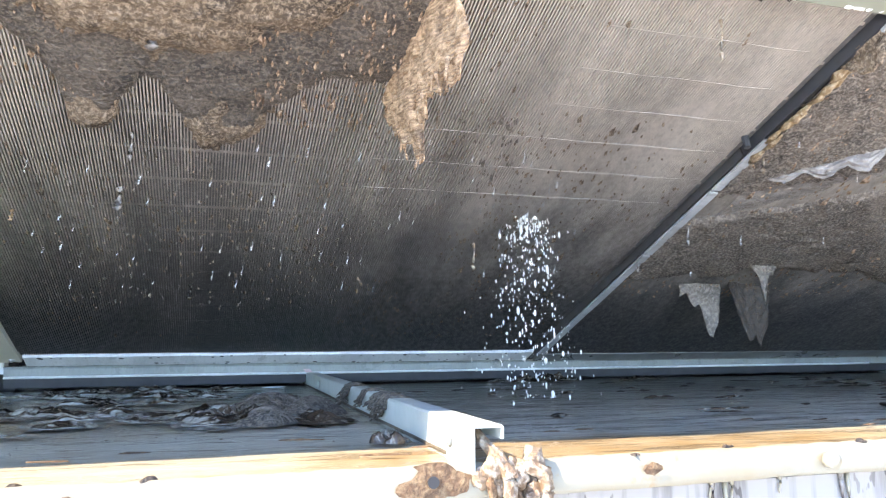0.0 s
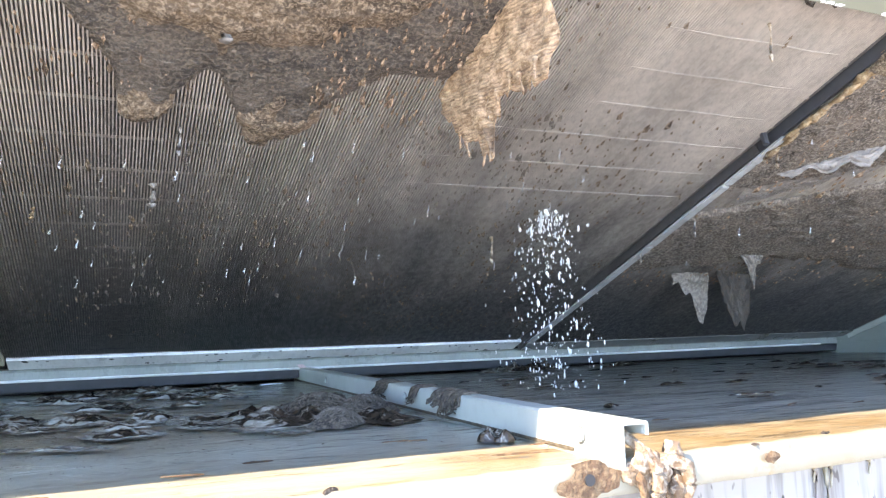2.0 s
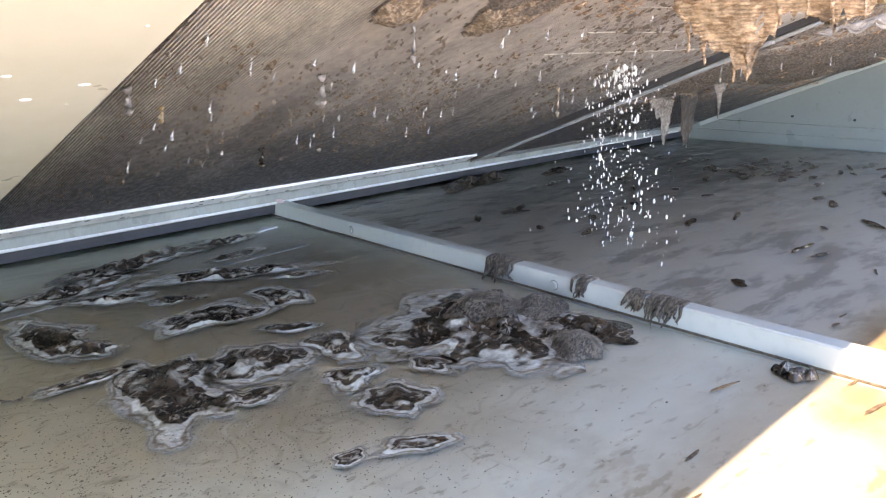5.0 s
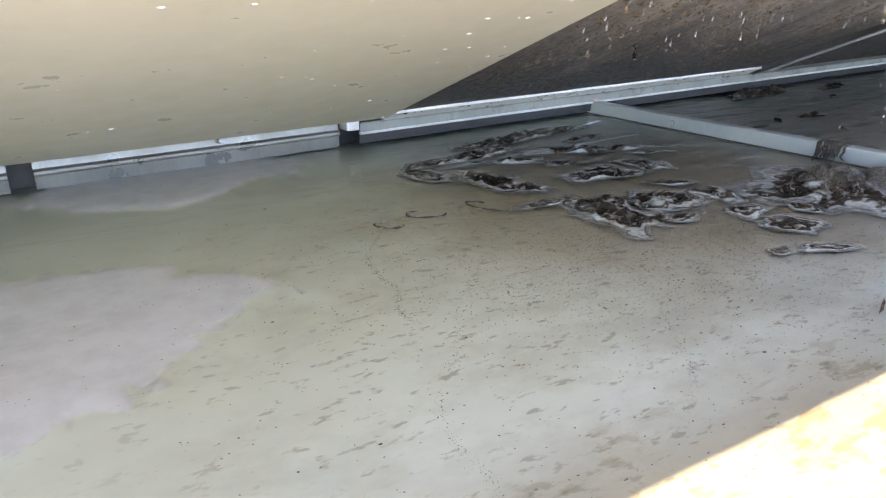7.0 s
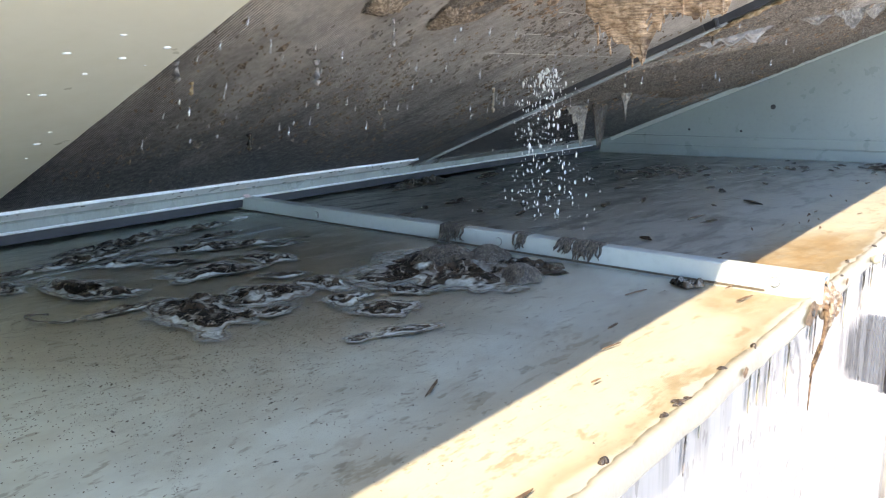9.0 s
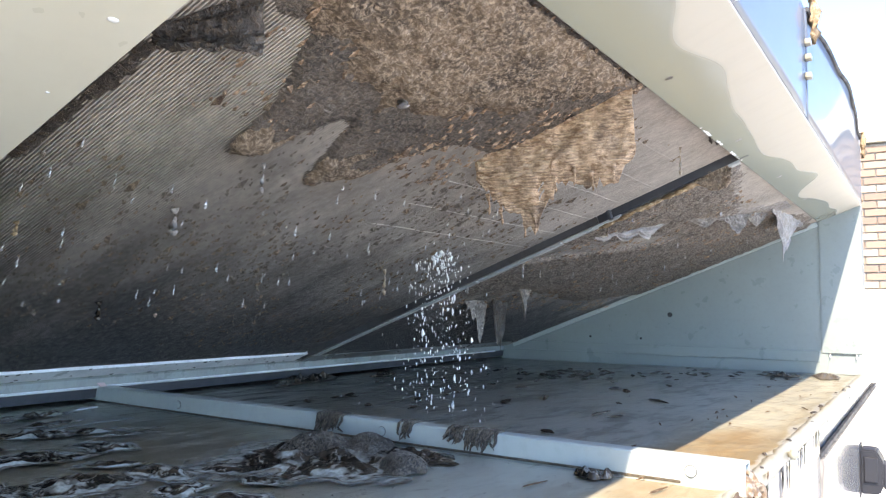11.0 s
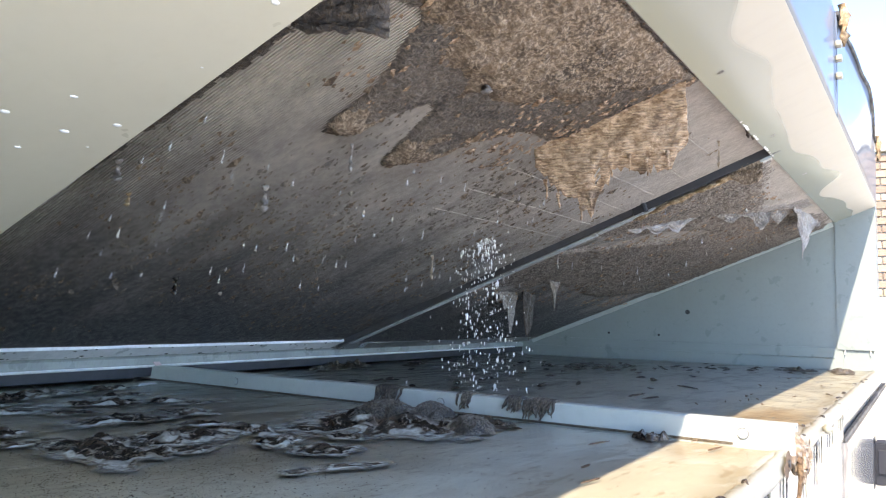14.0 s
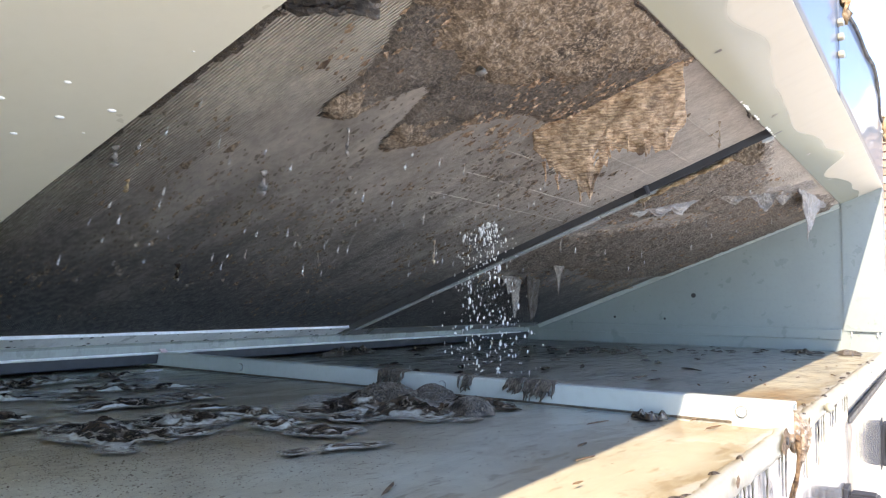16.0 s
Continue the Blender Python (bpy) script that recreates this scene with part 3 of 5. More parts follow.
for k in range(26):
    u, r = rnd.choice((0.52, 0.60, 0.70, 0.76)) + rnd.gauss(0, 0.018), rnd.uniform(0.001, 0.0038)
    bm = bmesh.new()
    bmesh.ops.create_icosphere(bm, subdivisions=1, radius=1)
    for vt in bm.verts:
        vt.co = coil(u + vt.co.x * r * 2.2 + 0.5 * r * vt.co.y, V_IN + rnd.uniform(-0.002, 0.002) + 0.003 + vt.co.y * r * 0.6, 0.012 + vt.co.z * r * 0.5)
    part("paint_flake", bm, M_WHITEDROP, hood)
fascia = thing("fascia", None, "pale glossy sheet-metal fascia that mirrors the blue sky", "fascia", kind="structure")


def bowed_sheet(x0, x1, z0, z1, y, bow, seed):
    bm = bmesh.new()
    n, k = 60, 10
    g = []
    for s in range(2):
        for i in range(n + 1):
            for j in range(k + 1):
                x, z = x0 + (x1 - x0) * i / n, z0 + (z1 - z0) * j / k
                b = bow * (j / k) ** 2 * math.sin(math.pi * i / n) ** 2 + 0.0015 * fbm(x * 2.5, z * 4, seed)
                g.append(bm.verts.new((x, y - b + 0.006 * s, z)))
    at = lambda s, i, j: g[s * (n + 1) * (k + 1) + i * (k + 1) + j]
    for i in range(n):
        for j in range(k):
            bm.faces.new((at(0, i, j), at(0, i + 1, j), at(0, i + 1, j + 1), at(0, i, j + 1)))
            bm.faces.new((at(1, i, j), at(1, i, j + 1), at(1, i + 1, j + 1), at(1, i + 1, j)))
    for i in range(n):
        for j in (0, k):
            bm.faces.new((at(0, i, j), at(0, i + 1, j), at(1, i + 1, j), at(1, i, j)))
    for j in range(k):
        for i in (0, n):
            bm.faces.new((at(0, i, j), at(0, i, j + 1), at(1, i, j + 1), at(1, i, j)))
    return bm


part("fascia_sheet", bowed_sheet(X_LEFT, 0.745, 1.948, 2.15, 0.624, 0.0, 1), M_GLOSS, fascia, smooth=True)
part("fascia_sheet", bowed_sheet(0.752, 2.03, 1.948, 2.15, 0.624, 0.020, 2), M_GLOSS, fascia, smooth=True)
part("gasket", tube([(0.76 + 1.27 * i / 24, 0.622 - 0.020 * math.sin(math.pi * i / 24) ** 2, 2.152 - 0.006 * math.sin(i)) for i in range(25)], [0.005] * 25, 6), M_RUBBER, fascia)
for x, z in ((0.15, 1.957), (0.32, 2.02)):
    part("rivet", disc((x, 0.622, z), (0, -1, 0), 0.005, 0.006, 12), M_CHROME, fascia)
for z in (2.084, 2.056, 2.022):
    part("clip", box(0.734, 0.754, 0.613, 0.624, z - 0.005, z + 0.005, 0.002), M_LIP, fascia)
for x, z in ((0.79, 2.135), (2.01, 2.13)):
    bm = tube([(x, 0.616, z + 0.045), (x + 0.006, 0.612, z + 0.02), (x - 0.003, 0.614, z), (x + 0.004, 0.612, z - 0.02), (x, 0.616, z - 0.04)], [0.007, 0.011, 0.009, 0.010, 0.005], 10, wob=0.35)
    part("foam_lump", bm, M_CAULK, fascia, "brown lump of dried sealing foam", True)

# casing over the coil, and the closed ends
part("casing_top", box(X_LEFT, 2.03, 0.66, 2.3, 2.146, 2.16), M_CREAM)
tagged(bpy.data.objects["casing_top"], "cream sheet-metal top of the cooling unit", "casing", kind="structure")
part("casing_back", box(X_LEFT, 2.03, 2.03, 2.3, 0.0, 2.145), M_CREAM)
tagged(bpy.data.objects["casing_back"], "cream sheet-metal back of the cooling unit", "casing", kind="structure")
part("wall_west", box(X_LEFT - 0.03, X_LEFT - 0.002, 0.63, 2.3, 0.0, 2.16), M_GREEN)
tagged(bpy.data.objects["wall_west"], "pale green end wall of the cooling unit", "wall", kind="structure")
part("casing_base", box(X_LEFT, 3.2, 0.672, 2.029, 0.0, 1.338), M_CREAM)
tagged(bpy.data.objects["casing_base"], "cream sheet-metal base of the cooling unit under the basin", "casing", kind="structure")
blank = thing("blank_panel", None, "smooth cream blanking panel in line with the sloping coil", "panel", kind="structure")
bm = bmesh.new()
outline = ((X_LEFT, 0.004), (X_CREAM - 0.008, 0.004), (X_CREAM - 0.027, V_IN), (X_LEFT, V_IN))


def proud(v):
    """How far the blanking panel stands off the coil's plane, up the slope."""
    return 0.006 + 0.040 * v / V_IN


lo, hi = ([bm.verts.new(coil(u, v, proud(v) - d)) for u, v in outline] for d in (0.022, 0.0))
bm.faces.new(lo), bm.faces.new(hi[::-1])
for k in range(4):
    bm.faces.new((lo[k], hi[k], hi[(k + 1) % 4], lo[(k + 1) % 4]))
part("blank_sheet", bm, M_CREAM, blank)

# rail at the foot of the coil
rail = thing("bottom_rail", None, "bright galvanised strip along the foot of the coil, speckled with dirt", "rail", kind="structure")
part("strip", coil_box(X_CREAM - 0.004, X_JOINT - 0.004, v_of(1.886), v_of(1.836), -0.004, 0.005, 0.0012), M_GALV, rail)
part("strip", coil_box(X_JOINT + 0.012, X_END - 0.002, v_of(1.880), v_of(1.836), 0.000, 0.011, 0.0012), M_RAIL, rail, "duller strip under the second coil")
rnd = random.Random(2)
for k in range(46):
    u, v, r = rnd.uniform(X_CREAM, X_JOINT), rnd.choice((v_of(1.843), v_of(1.879))) + rnd.gauss(0, 0.005), rnd.uniform(0.0012, 0.0042)
    bm = bmesh.new()
    bmesh.ops.create_icosphere(bm, subdivisions=1, radius=1)
    for vt in bm.verts:
        vt.co = coil(u + vt.co.x * r * 1.5, v + vt.co.y * r, 0.005 + vt.co.z * r * 0.4)
    part("dirt_spot", bm, M_RUBBER, rail)
part("web", prism([(1.890, 1.452), (1.990, 1.452), (1.990, 1.446), (1.902, 1.446), (1.902, 1.428), (1.898, 1.428), (1.896, 1.446)], 0, X_CREAM - 0.05, X_END - 0.003), M_WEB, rail)
# Added dark strip: stands for shade and mirrored dark under the rail.
part("lower_lip", prism([(1.900, 1.4255), (1.906, 1.4255), (1.910, 1.406), (1.904, 1.406)], 0, X_CREAM - 0.05, X_END - 0.003), M_DARK, rail, "near-black strip that paints the shade and reflection under the rail")
part("rib", prism([(1.980, 1.432), (1.972, 1.429), (1.971, 1.422), (1.981, 1.419)], 0, X_CREAM - 0.05, 1.31), M_BAR, rail)
part("rib", prism([(1.980, 1.436), (1.966, 1.432), (1.964, 1.424), (1.981, 1.421)], 0, 1.32, 1.86), M_BAR, rail)
part("bead", prism([(1.893, 1.4285), (1.897, 1.4310), (1.904, 1.4300), (1.902, 1.4258), (1.896, 1.4258)], 0, X_CREAM - 0.05, 1.9), M_GALV, rail, "bright folded edge")
part("nut", disc((-0.403, 1.846, 1.470), (0, -1, 0.5), 0.008, 0.012, 6, 0.001), M_CHROME, rail)
for u in (0.95, 1.45):
    part("rivet", disc((u, 1.978, 1.436), (0, -1, 0), 0.004, 0.006, 10), M_CHROME, rail)
left_rail = thing("left_rail", None, "pale folded rail under the cream blanking panel", "rail", kind="structure")
lr = [(1.94, 1.464), (1.922, 1.460), (1.918, 1.438), (1.910, 1.434), (1.910, 1.429), (1.916, 1.425), (1.918, 1.402), (1.94, 1.400)]
part("rail_length", prism(lr, 0, -1.035, -0.468), M_RAIL, left_rail)
part("rail_length", prism(lr, 0, X_LEFT, -1.075), M_RAIL, left_rail)
part("bracket", box(-0.456, -0.428, 1.90, 1.94, 1.436, 1.474, 0.002), M_GALV, left_rail, "bluish bent clip")
# Near-black backing paints the shade of the gap under the left rail.
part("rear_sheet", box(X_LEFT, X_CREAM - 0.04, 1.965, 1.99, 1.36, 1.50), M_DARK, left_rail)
part("screw", disc((-0.714, 1.902, 1.449), (0, -1, 0.3), 0.006, 0.012, 8, 0.001), M_CHROME, left_rail)

# ---------- coils ----------


def finned_coil(u0, u1, w, label):
    """Fins, tube rows behind them and side plates."""
    c = thing("coil", None, label, "coil", "sloping coils")
    pitch = 0.0041
    n = int((u1 - u0 - 0.02) / pitch)
    verts, faces = [], []
    for i in range(n):
        u = u0 + 0.01 + pitch * i
        lean = 0.0007 * noise.noise(Vector((i * 0.37, w * 50, 0)))
        for k in range(6):
            v = 0.032 + (COIL_LEN - 0.036) * k / 5
            s = lean * math.sin(k * 2.1 + i * 0.2)
            for du, dw in ((0.0, 0.0), (0.0017, 0.0), (0.0017, -0.010), (0.0, -0.010)):
                verts.append(coil(u + du + s, v, w + dw + 0.0012 * noise.noise(Vector((u * 9, v * 9, 3)))))
        b = i * 24
        for k in range(5):
            for e in range(4):
                p, q = b + 4 * k + e, b + 4 * k + (e + 1) % 4
                faces.append((p, q, q + 4, p + 4))
    me = bpy.data.meshes.new("fin_pack")
    me.from_pydata([tuple(v) for v in verts], [], faces)
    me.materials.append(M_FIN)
    fins = new("fin_pack", me)
    fins.parent = c
    tagged(fins, "hundreds of thin dirty grey metal fins", kind="stuff")
    part("back_plate", coil_box(u0, u1, 0.0, COIL_LEN, w - 0.06, w - 0.0055), M_FINBACK, c)
    for k in range(16):
        v = 0.05 + k * 0.074
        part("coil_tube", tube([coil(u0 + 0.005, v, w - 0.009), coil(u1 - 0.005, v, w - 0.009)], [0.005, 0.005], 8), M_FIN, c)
    return c


c1 = finned_coil(X_CREAM - 0.045, X_JOINT - 0.003, 0.0, "sloping finned cooling coil with lint torn off in patches")
c2 = finned_coil(X_JOINT + 0.008, X_END - 0.004, 0.010, "sloping finned cooling coil under a brown lint mat")
# One plate in two tones: the upper length is blackened for its shaded face.
part("side_plate", coil_box(X_JOINT - 0.002, X_JOINT + 0.003, v_of(1.03), COIL_LEN, -0.04, 0.0125), M_DARK, c2, "upper side plate, the joint's shade put into its near-black colour")
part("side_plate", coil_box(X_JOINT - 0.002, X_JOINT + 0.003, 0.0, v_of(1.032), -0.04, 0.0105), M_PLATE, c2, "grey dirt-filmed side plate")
for y0, y1, w1 in ((1.82, 1.585, 0.0140), (1.58, 1.33, 0.0146), (1.325, 1.12, 0.0150), (1.115, 0.985, 0.0142), (0.772, 0.752, 0.0150)):
    part("edge_strip", coil_box(X_JOINT - 0.001, X_JOINT + 0.015, v_of(y0), v_of(y1), 0.0128, w1 + 0.003, 0.0006), M_STRIP, c2, "narrow dull metal edge")
part("peg", tube([coil(X_JOINT - 0.02, v_of(1.0), 0.0), coil(X_JOINT - 0.022, v_of(1.0), 0.02)], [0.006, 0.005], 8), M_DARK, c1)
wires = thing("coil_seams", None, "thin pale wire seams drawn across the bare fins", "seam", kind="structure")
for y in (0.830, 0.900, 0.968, 1.038, 1.110, 1.18):
    us = [u for u in (0.20 + 0.05 * k + (0.22 if y < 1 else 0) for k in range(12)) if u < X_JOINT - 0.02]
    part("seam", tube([coil(u, v_of(y + 0.001 * math.sin(u * 40)), 0.001) for u in us], [0.0006] * len(us), 5), M_FIN, wires)

# ---------- cross bar ----------
bar = thing("cross_bar", None, "pale green C-channel cross bar over the basin, its front end in the sun", "bar", kind="structure")
bx0, bx1, bt = 0.178, 0.204, 1.430
prof = [(bx0, 1.3935), (bx0, bt - 0.002), (bx0 + 0.002, bt), (bx1 - 0.002, bt), (bx1, bt - 0.002), (bx1, bt - 0.011), (bx1 - 0.0022, bt - 0.011), (bx1 - 0.0022, bt - 0.0024), (bx0 + 0.0022, bt - 0.0024), (bx0 + 0.0022, 1.3935)]
def along_bar(bm):
    """Turns what sits on the cross bar with it: the bar runs slightly askew."""
    for v in bm.verts:
        v.co.x += 0.026 * (v.co.y - 0.688)
    return bm


part("channel", along_bar(prism(prof, 1, 0.628, 1.965)), M_BAR, bar)
waterline = box(bx0 - 0.0012, bx0 + 0.001, 0.70, 1.95, WATER - 0.001, WATER + 0.0022, 0.0004)
part("tide_mark", along_bar(waterline), M_SILT, bar, "thin brown strip at the water line")
for y in (0.688, 1.147, 1.632):
    part("bolt", along_bar(disc((bx0 - 0.0015, y, 1.414), (-1, 0, 0), 0.0062, 0.005, 20, 0.001)), M_BAR, bar)
    part("bolt_recess", along_bar(disc((bx0 - 0.0002, y, 1.414), (-1, 0, 0), 0.0075, 0.0012, 20)), M_RAIL, bar, "dull ring round the bolt")

# ---------- lint on the coils ----------


def lint(name, u0, u1, y0, y1, w, inside, thick, material, parent=None, cell=0.006, seed=0.0, rough=1.0):
    """A ragged mat on the coil's face: kept where inside(x, y) is above nought, thin at its edge."""
    bm = bmesh.new()
    nu, nv = int((u1 - u0) / cell), int((y1 - y0) / cell)
    val, vert = {}, {}
    for i in range(nu + 1):
        for j in range(nv + 1):
            x, y = u0 + cell * i, y0 + cell * j
            val[i, j] = inside(x, y)

    def point(i, j):
        if (i, j) not in vert:
            x, y = u0 + cell * i, y0 + cell * j
            e = max(0.0, min(1.0, val[i, j] / 0.03))
            h = thick * e * (0.45 + 0.5 * abs(fbm(x * 38, y * 38, seed)) * rough + 0.35 * noise.noise(Vector((x * 140, y * 140, seed))) * rough)
            jx, jy = cell * 0.4 * noise.noise(Vector((x * 90, y * 90, 4))), cell * 0.4 * noise.noise(Vector((x * 90, y * 90, 8)))
            vert[i, j] = bm.verts.new(coil(x + jx, v_of(y + jy), w - 0.002 + max(0.0, h) + 0.003 * e))
        return vert[i, j]
    for i in range(nu):
        for j in range(nv):
            if val[i, j] + val[i + 1, j] + val[i, j + 1] + val[i + 1, j + 1] > 0:
                bm.faces.new((point(i, j), point(i + 1, j), point(i + 1, j + 1), point(i, j + 1)))
    return part(name, bm, material, parent, smooth=True)


def follow(x, line):
    """Height of a broken line of (x, height) pairs at x."""
    for (x0, y0), (x1, y1) in zip(line, line[1:]):
        if x <= x1:
            return y0 + (y1 - y0) * max(0.0, x - x0) / (x1 - x0)
    return line[-1][1]


LOW_EDGE = ((-0.34, 0.885), (-0.25, 0.905), (-0.225, 0.955), (-0.195, 1.01), (-0.188, 1.075), (-0.176, 1.095), (-0.145, 1.085), (-0.132, 1.05), (-0.10, 0.995), (-0.078, 1.005), (-0.055, 1.075), (-0.035, 1.11), (0.022, 1.105), (0.042, 1.05), (0.085, 0.99), (0.15, 0.968), (0.20, 0.962), (0.225, 0.90), (0.24, 0.74), (0.5, 0.5))
TAN_EDGE = ((-0.34, 0.86), (-0.24, 0.885), (-0.17, 0.925), (-0.10, 0.935), (-0.085, 0.955), (-0.07, 0.935), (0.0, 0.925), (0.05, 0.90), (0.09, 0.875), (0.15, 0.82), (0.20, 0.74), (0.5, 0.5))


def mat_left(x, y):
    return follow(x, LOW_EDGE) - y + 0.012 * fbm(x * 22, y * 22, 1.0) + 0.008 * fbm(x * 80, y * 80, 2.0)


def tan_layer(x, y):
    return follow(x, TAN_EDGE) - y + 0.020 * fbm(x * 18, y * 18, 6.0) + 0.010 * fbm(x * 80, y * 80, 7.0)


def lobes(x, y):
    """Tan crumbs on the lower lobes of the mat."""
    return min(mat_left(x, y) - 0.008, y - 1.035 + 0.10 * max(0.0, x - 0.02)) + 0.03 * fbm(x * 26, y * 26, 15.0)


m1 = lint("lint_mat", -0.36, 0.30, 0.756, 1.14, 0.0, mat_left, 0.008, M_WETMAT, seed=3.0, cell=0.005)
tagged(m1, "ragged dark wet mat of lint stuck on the coil's fins", "lint mat", "lint mats")
part_tan = lint("lint_layer", -0.36, 0.24, 0.756, 1.0, 0.006, tan_layer, 0.014, M_MAT, m1, cell=0.005, seed=4.0)
tagged(part_tan, "thick tan crumbly upper layer of the lint")
for u0, u1 in ((-0.22, -0.105), (-0.085, 0.10)):
    part_low = lint("lint_layer", u0, u1, 1.0, 1.14, 0.005, lobes, 0.010, M_MAT, m1, cell=0.005, seed=8.0)
    tagged(part_low, "brown crumbly lint on a torn lower lobe")


def mat_right(x, y):
    low = 1.405 + 0.03 * math.sin(x * 9) - y
    bare = 0.09 - math.hypot((x - 1.06 + 0.9 * (y - 1.0)) / 2.4, (y - 1.10 + 0.35 * (x - 1.0)) / 0.42)
    top = y - 0.80 - 0.05 * math.sin(x * 6)
    return min(low, -bare * 1.2, top) + 0.025 * fbm(x * 14, y * 14, 11.0) + 0.012 * fbm(x * 70, y * 70, 12.0)


m2 = lint("lint_mat", X_JOINT + 0.012, X_END - 0.01, 0.750, 1.47, 0.010, mat_right, 0.011, M_GREYMAT, seed=9.0)
tagged(m2, "brown granular mat of lint covering most of the coil", "lint mat", "lint mats")


def crust(x, y):
    edge = X_CREAM + 0.004 + 0.014 * (Y_RAIL - y)
    return min(0.007 + 0.05 * (1.12 - y) - (x - edge), x - edge + 0.003) + 0.010 * fbm(x * 40, y * 40, 2.0)


m3 = lint("lint_mat", X_CREAM, X_CREAM + 0.09, 0.97, 1.27, 0.004, crust, 0.005, M_SOOT, cell=0.004, seed=5.0)
tagged(m3, "narrow dark crust of dirt along the blanking panel", "lint mat", "lint mats")
m4 = lint("wet_film", 0.84, 1.75, 0.76, 1.20, 0.010, lambda x, y: 0.030 - abs(y - 1.09 + 0.66 * (x - 0.95)) * 0.6 + 0.02 * fbm(x * 13, y * 13, 21.0), 0.007, M_FILM, seed=15.0, rough=0.5)
tagged(m4, "pale grey wet film peeling off the coil in a band", "film")


def specks(name, u0, u1, y0, y1, count, w, seed, material, label):
    """Grains of dirt stuck on the fins, drawn out down the slope."""
    rnd = random.Random(seed)
    verts, faces = [], []
    for _ in range(count):
        u, y = rnd.uniform(u0, u1), rnd.uniform(y0, y1)
        if noise.noise(Vector((u * 5, y * 5, seed))) + 0.25 < rnd.random() * 0.5:
            continue
        r, s = rnd.uniform(0.0008, 0.0023) * (1.9 if rnd.random() < 0.08 else 1.0), rnd.uniform(1.0, 4.5)
        v, b = v_of(y), len(verts)
        for du, dv, dw in ((-1, 0, 0), (1, 0, 0), (0, -s, 0), (0, s, 0), (0.3, -0.4, 1.5)):
            verts.append(tuple(coil(u + r * du, v + r * dv, w + r * dw)))
        faces += [(b, b + 2, b + 4), (b + 2, b + 1, b + 4), (b + 1, b + 3, b + 4), (b + 3, b, b + 4)]
    me = bpy.data.meshes.new(name)
    me.from_pydata(verts, [], faces)
    me.materials.append(material)
    return tagged(new(name, me), label, "dirt grains", kind="stuff")


specks("dirt_grains", X_CREAM + 0.02, 0.45, 1.0, 1.62, 2600, 0.0, 1, M_SCRAP, "scattered pale brown grains of dirt on the fins")
specks("dirt_grains", -0.33, 0.74, 0.80, 1.75, 2600, 0.0, 2, M_MAT, "scattered dark wet grains of dirt on the fins")
specks("dirt_grains", 0.79, 1.96, 0.80, 1.50, 2200, 0.016, 3, M_FLAP, "scattered pale brown grains on the lint mat")
specks("dirt_grains", -0.30, 0.22, 0.755, 1.05, 900, 0.007, 4, M_FLAP, "pale tan crumbs on the lint mat")


def curtain(name, p0, p1, lengths, lean, material, label, thick=0.004, seed=0.0, category="flap", group="torn lint flaps"):
    """A torn sheet that hangs from a line on the coil; lengths: its drop at even steps along that line."""
    p0, p1, lean = Vector(p0), Vector(p1), Vector(lean)
    side = (p1 - p0).normalized()
    out = side.cross(Vector((0, 0, 1))).normalized()
    bm = bmesh.new()
    n, k = max(14, int((p1 - p0).length / 0.005)), 22
    sheets = []
    for s in (0, 1):
        rows = []
        for i in range(n + 1):
            f = i / n * (len(lengths) - 1)
            a = min(int(f), len(lengths) - 2)
            drop = lengths[a] + (lengths[a + 1] - lengths[a]) * (f - a)
            drop *= 1 + 0.16 * fbm(i * 0.21, seed, 1.0) + 0.14 * noise.noise(Vector((i * 0.9, seed, 2)))
            row = []
            for j in range(k + 1):
                q = j / k
                p = p0.lerp(p1, i / n) + Vector((0, 0, -drop * q)) + lean * q * drop * 8
                p += out * (0.007 * fbm(i * 0.10, j * 0.12, seed) + 0.0022 * noise.noise(Vector((i * 0.7, j * 0.8, seed))) + s * thick * (1 - 0.7 * q))
                p += side * 0.002 * noise.noise(Vector((i * 0.5, j * 0.5, seed + 3)))
                row.append(bm.verts.new(p))
            rows.append(row)
        sheets.append(rows)
    a, b = sheets
    holes = {(int(n * 0.42), int(k * 0.72)), (int(n * 0.43), int(k * 0.72)), (int(n * 0.42), int(k * 0.78)), (int(n * 0.43), int(k * 0.78))} if n > 30 else set()
    for i in range(n):
        for j in range(k):
            if (i, j) in holes:
                continue
            bm.faces.new((a[i][j], a[i + 1][j], a[i + 1][j + 1], a[i][j + 1]))
            bm.faces.new((b[i][j], b[i][j + 1], b[i + 1][j + 1], b[i + 1][j]))
        bm.faces.new((a[i][k], a[i + 1][k], b[i + 1][k], b[i][k]))
    for j in range(k):
        for i in (0, n):
            bm.faces.new((a[i][j], a[i][j + 1], b[i][j + 1], b[i][j]))
    return tagged(part(name, bm, material, smooth=True), label, category, group)


def on_coil(x, y, w=0.0):
    return coil(x, v_of(y), w)


big_flap = curtain("lint_flap", on_coil(0.19, 0.985, -0.003), on_coil(0.215, 0.765, -0.003), (0.03, 0.07, 0.105, 0.13, 0.09, 0.09, 0.115, 0.115, 0.10), (0.012, 0, 0), M_ROWS, "large tan flap of lint torn loose and hanging from the coil", 0.006, 1.0)
rnd = random.Random(77)
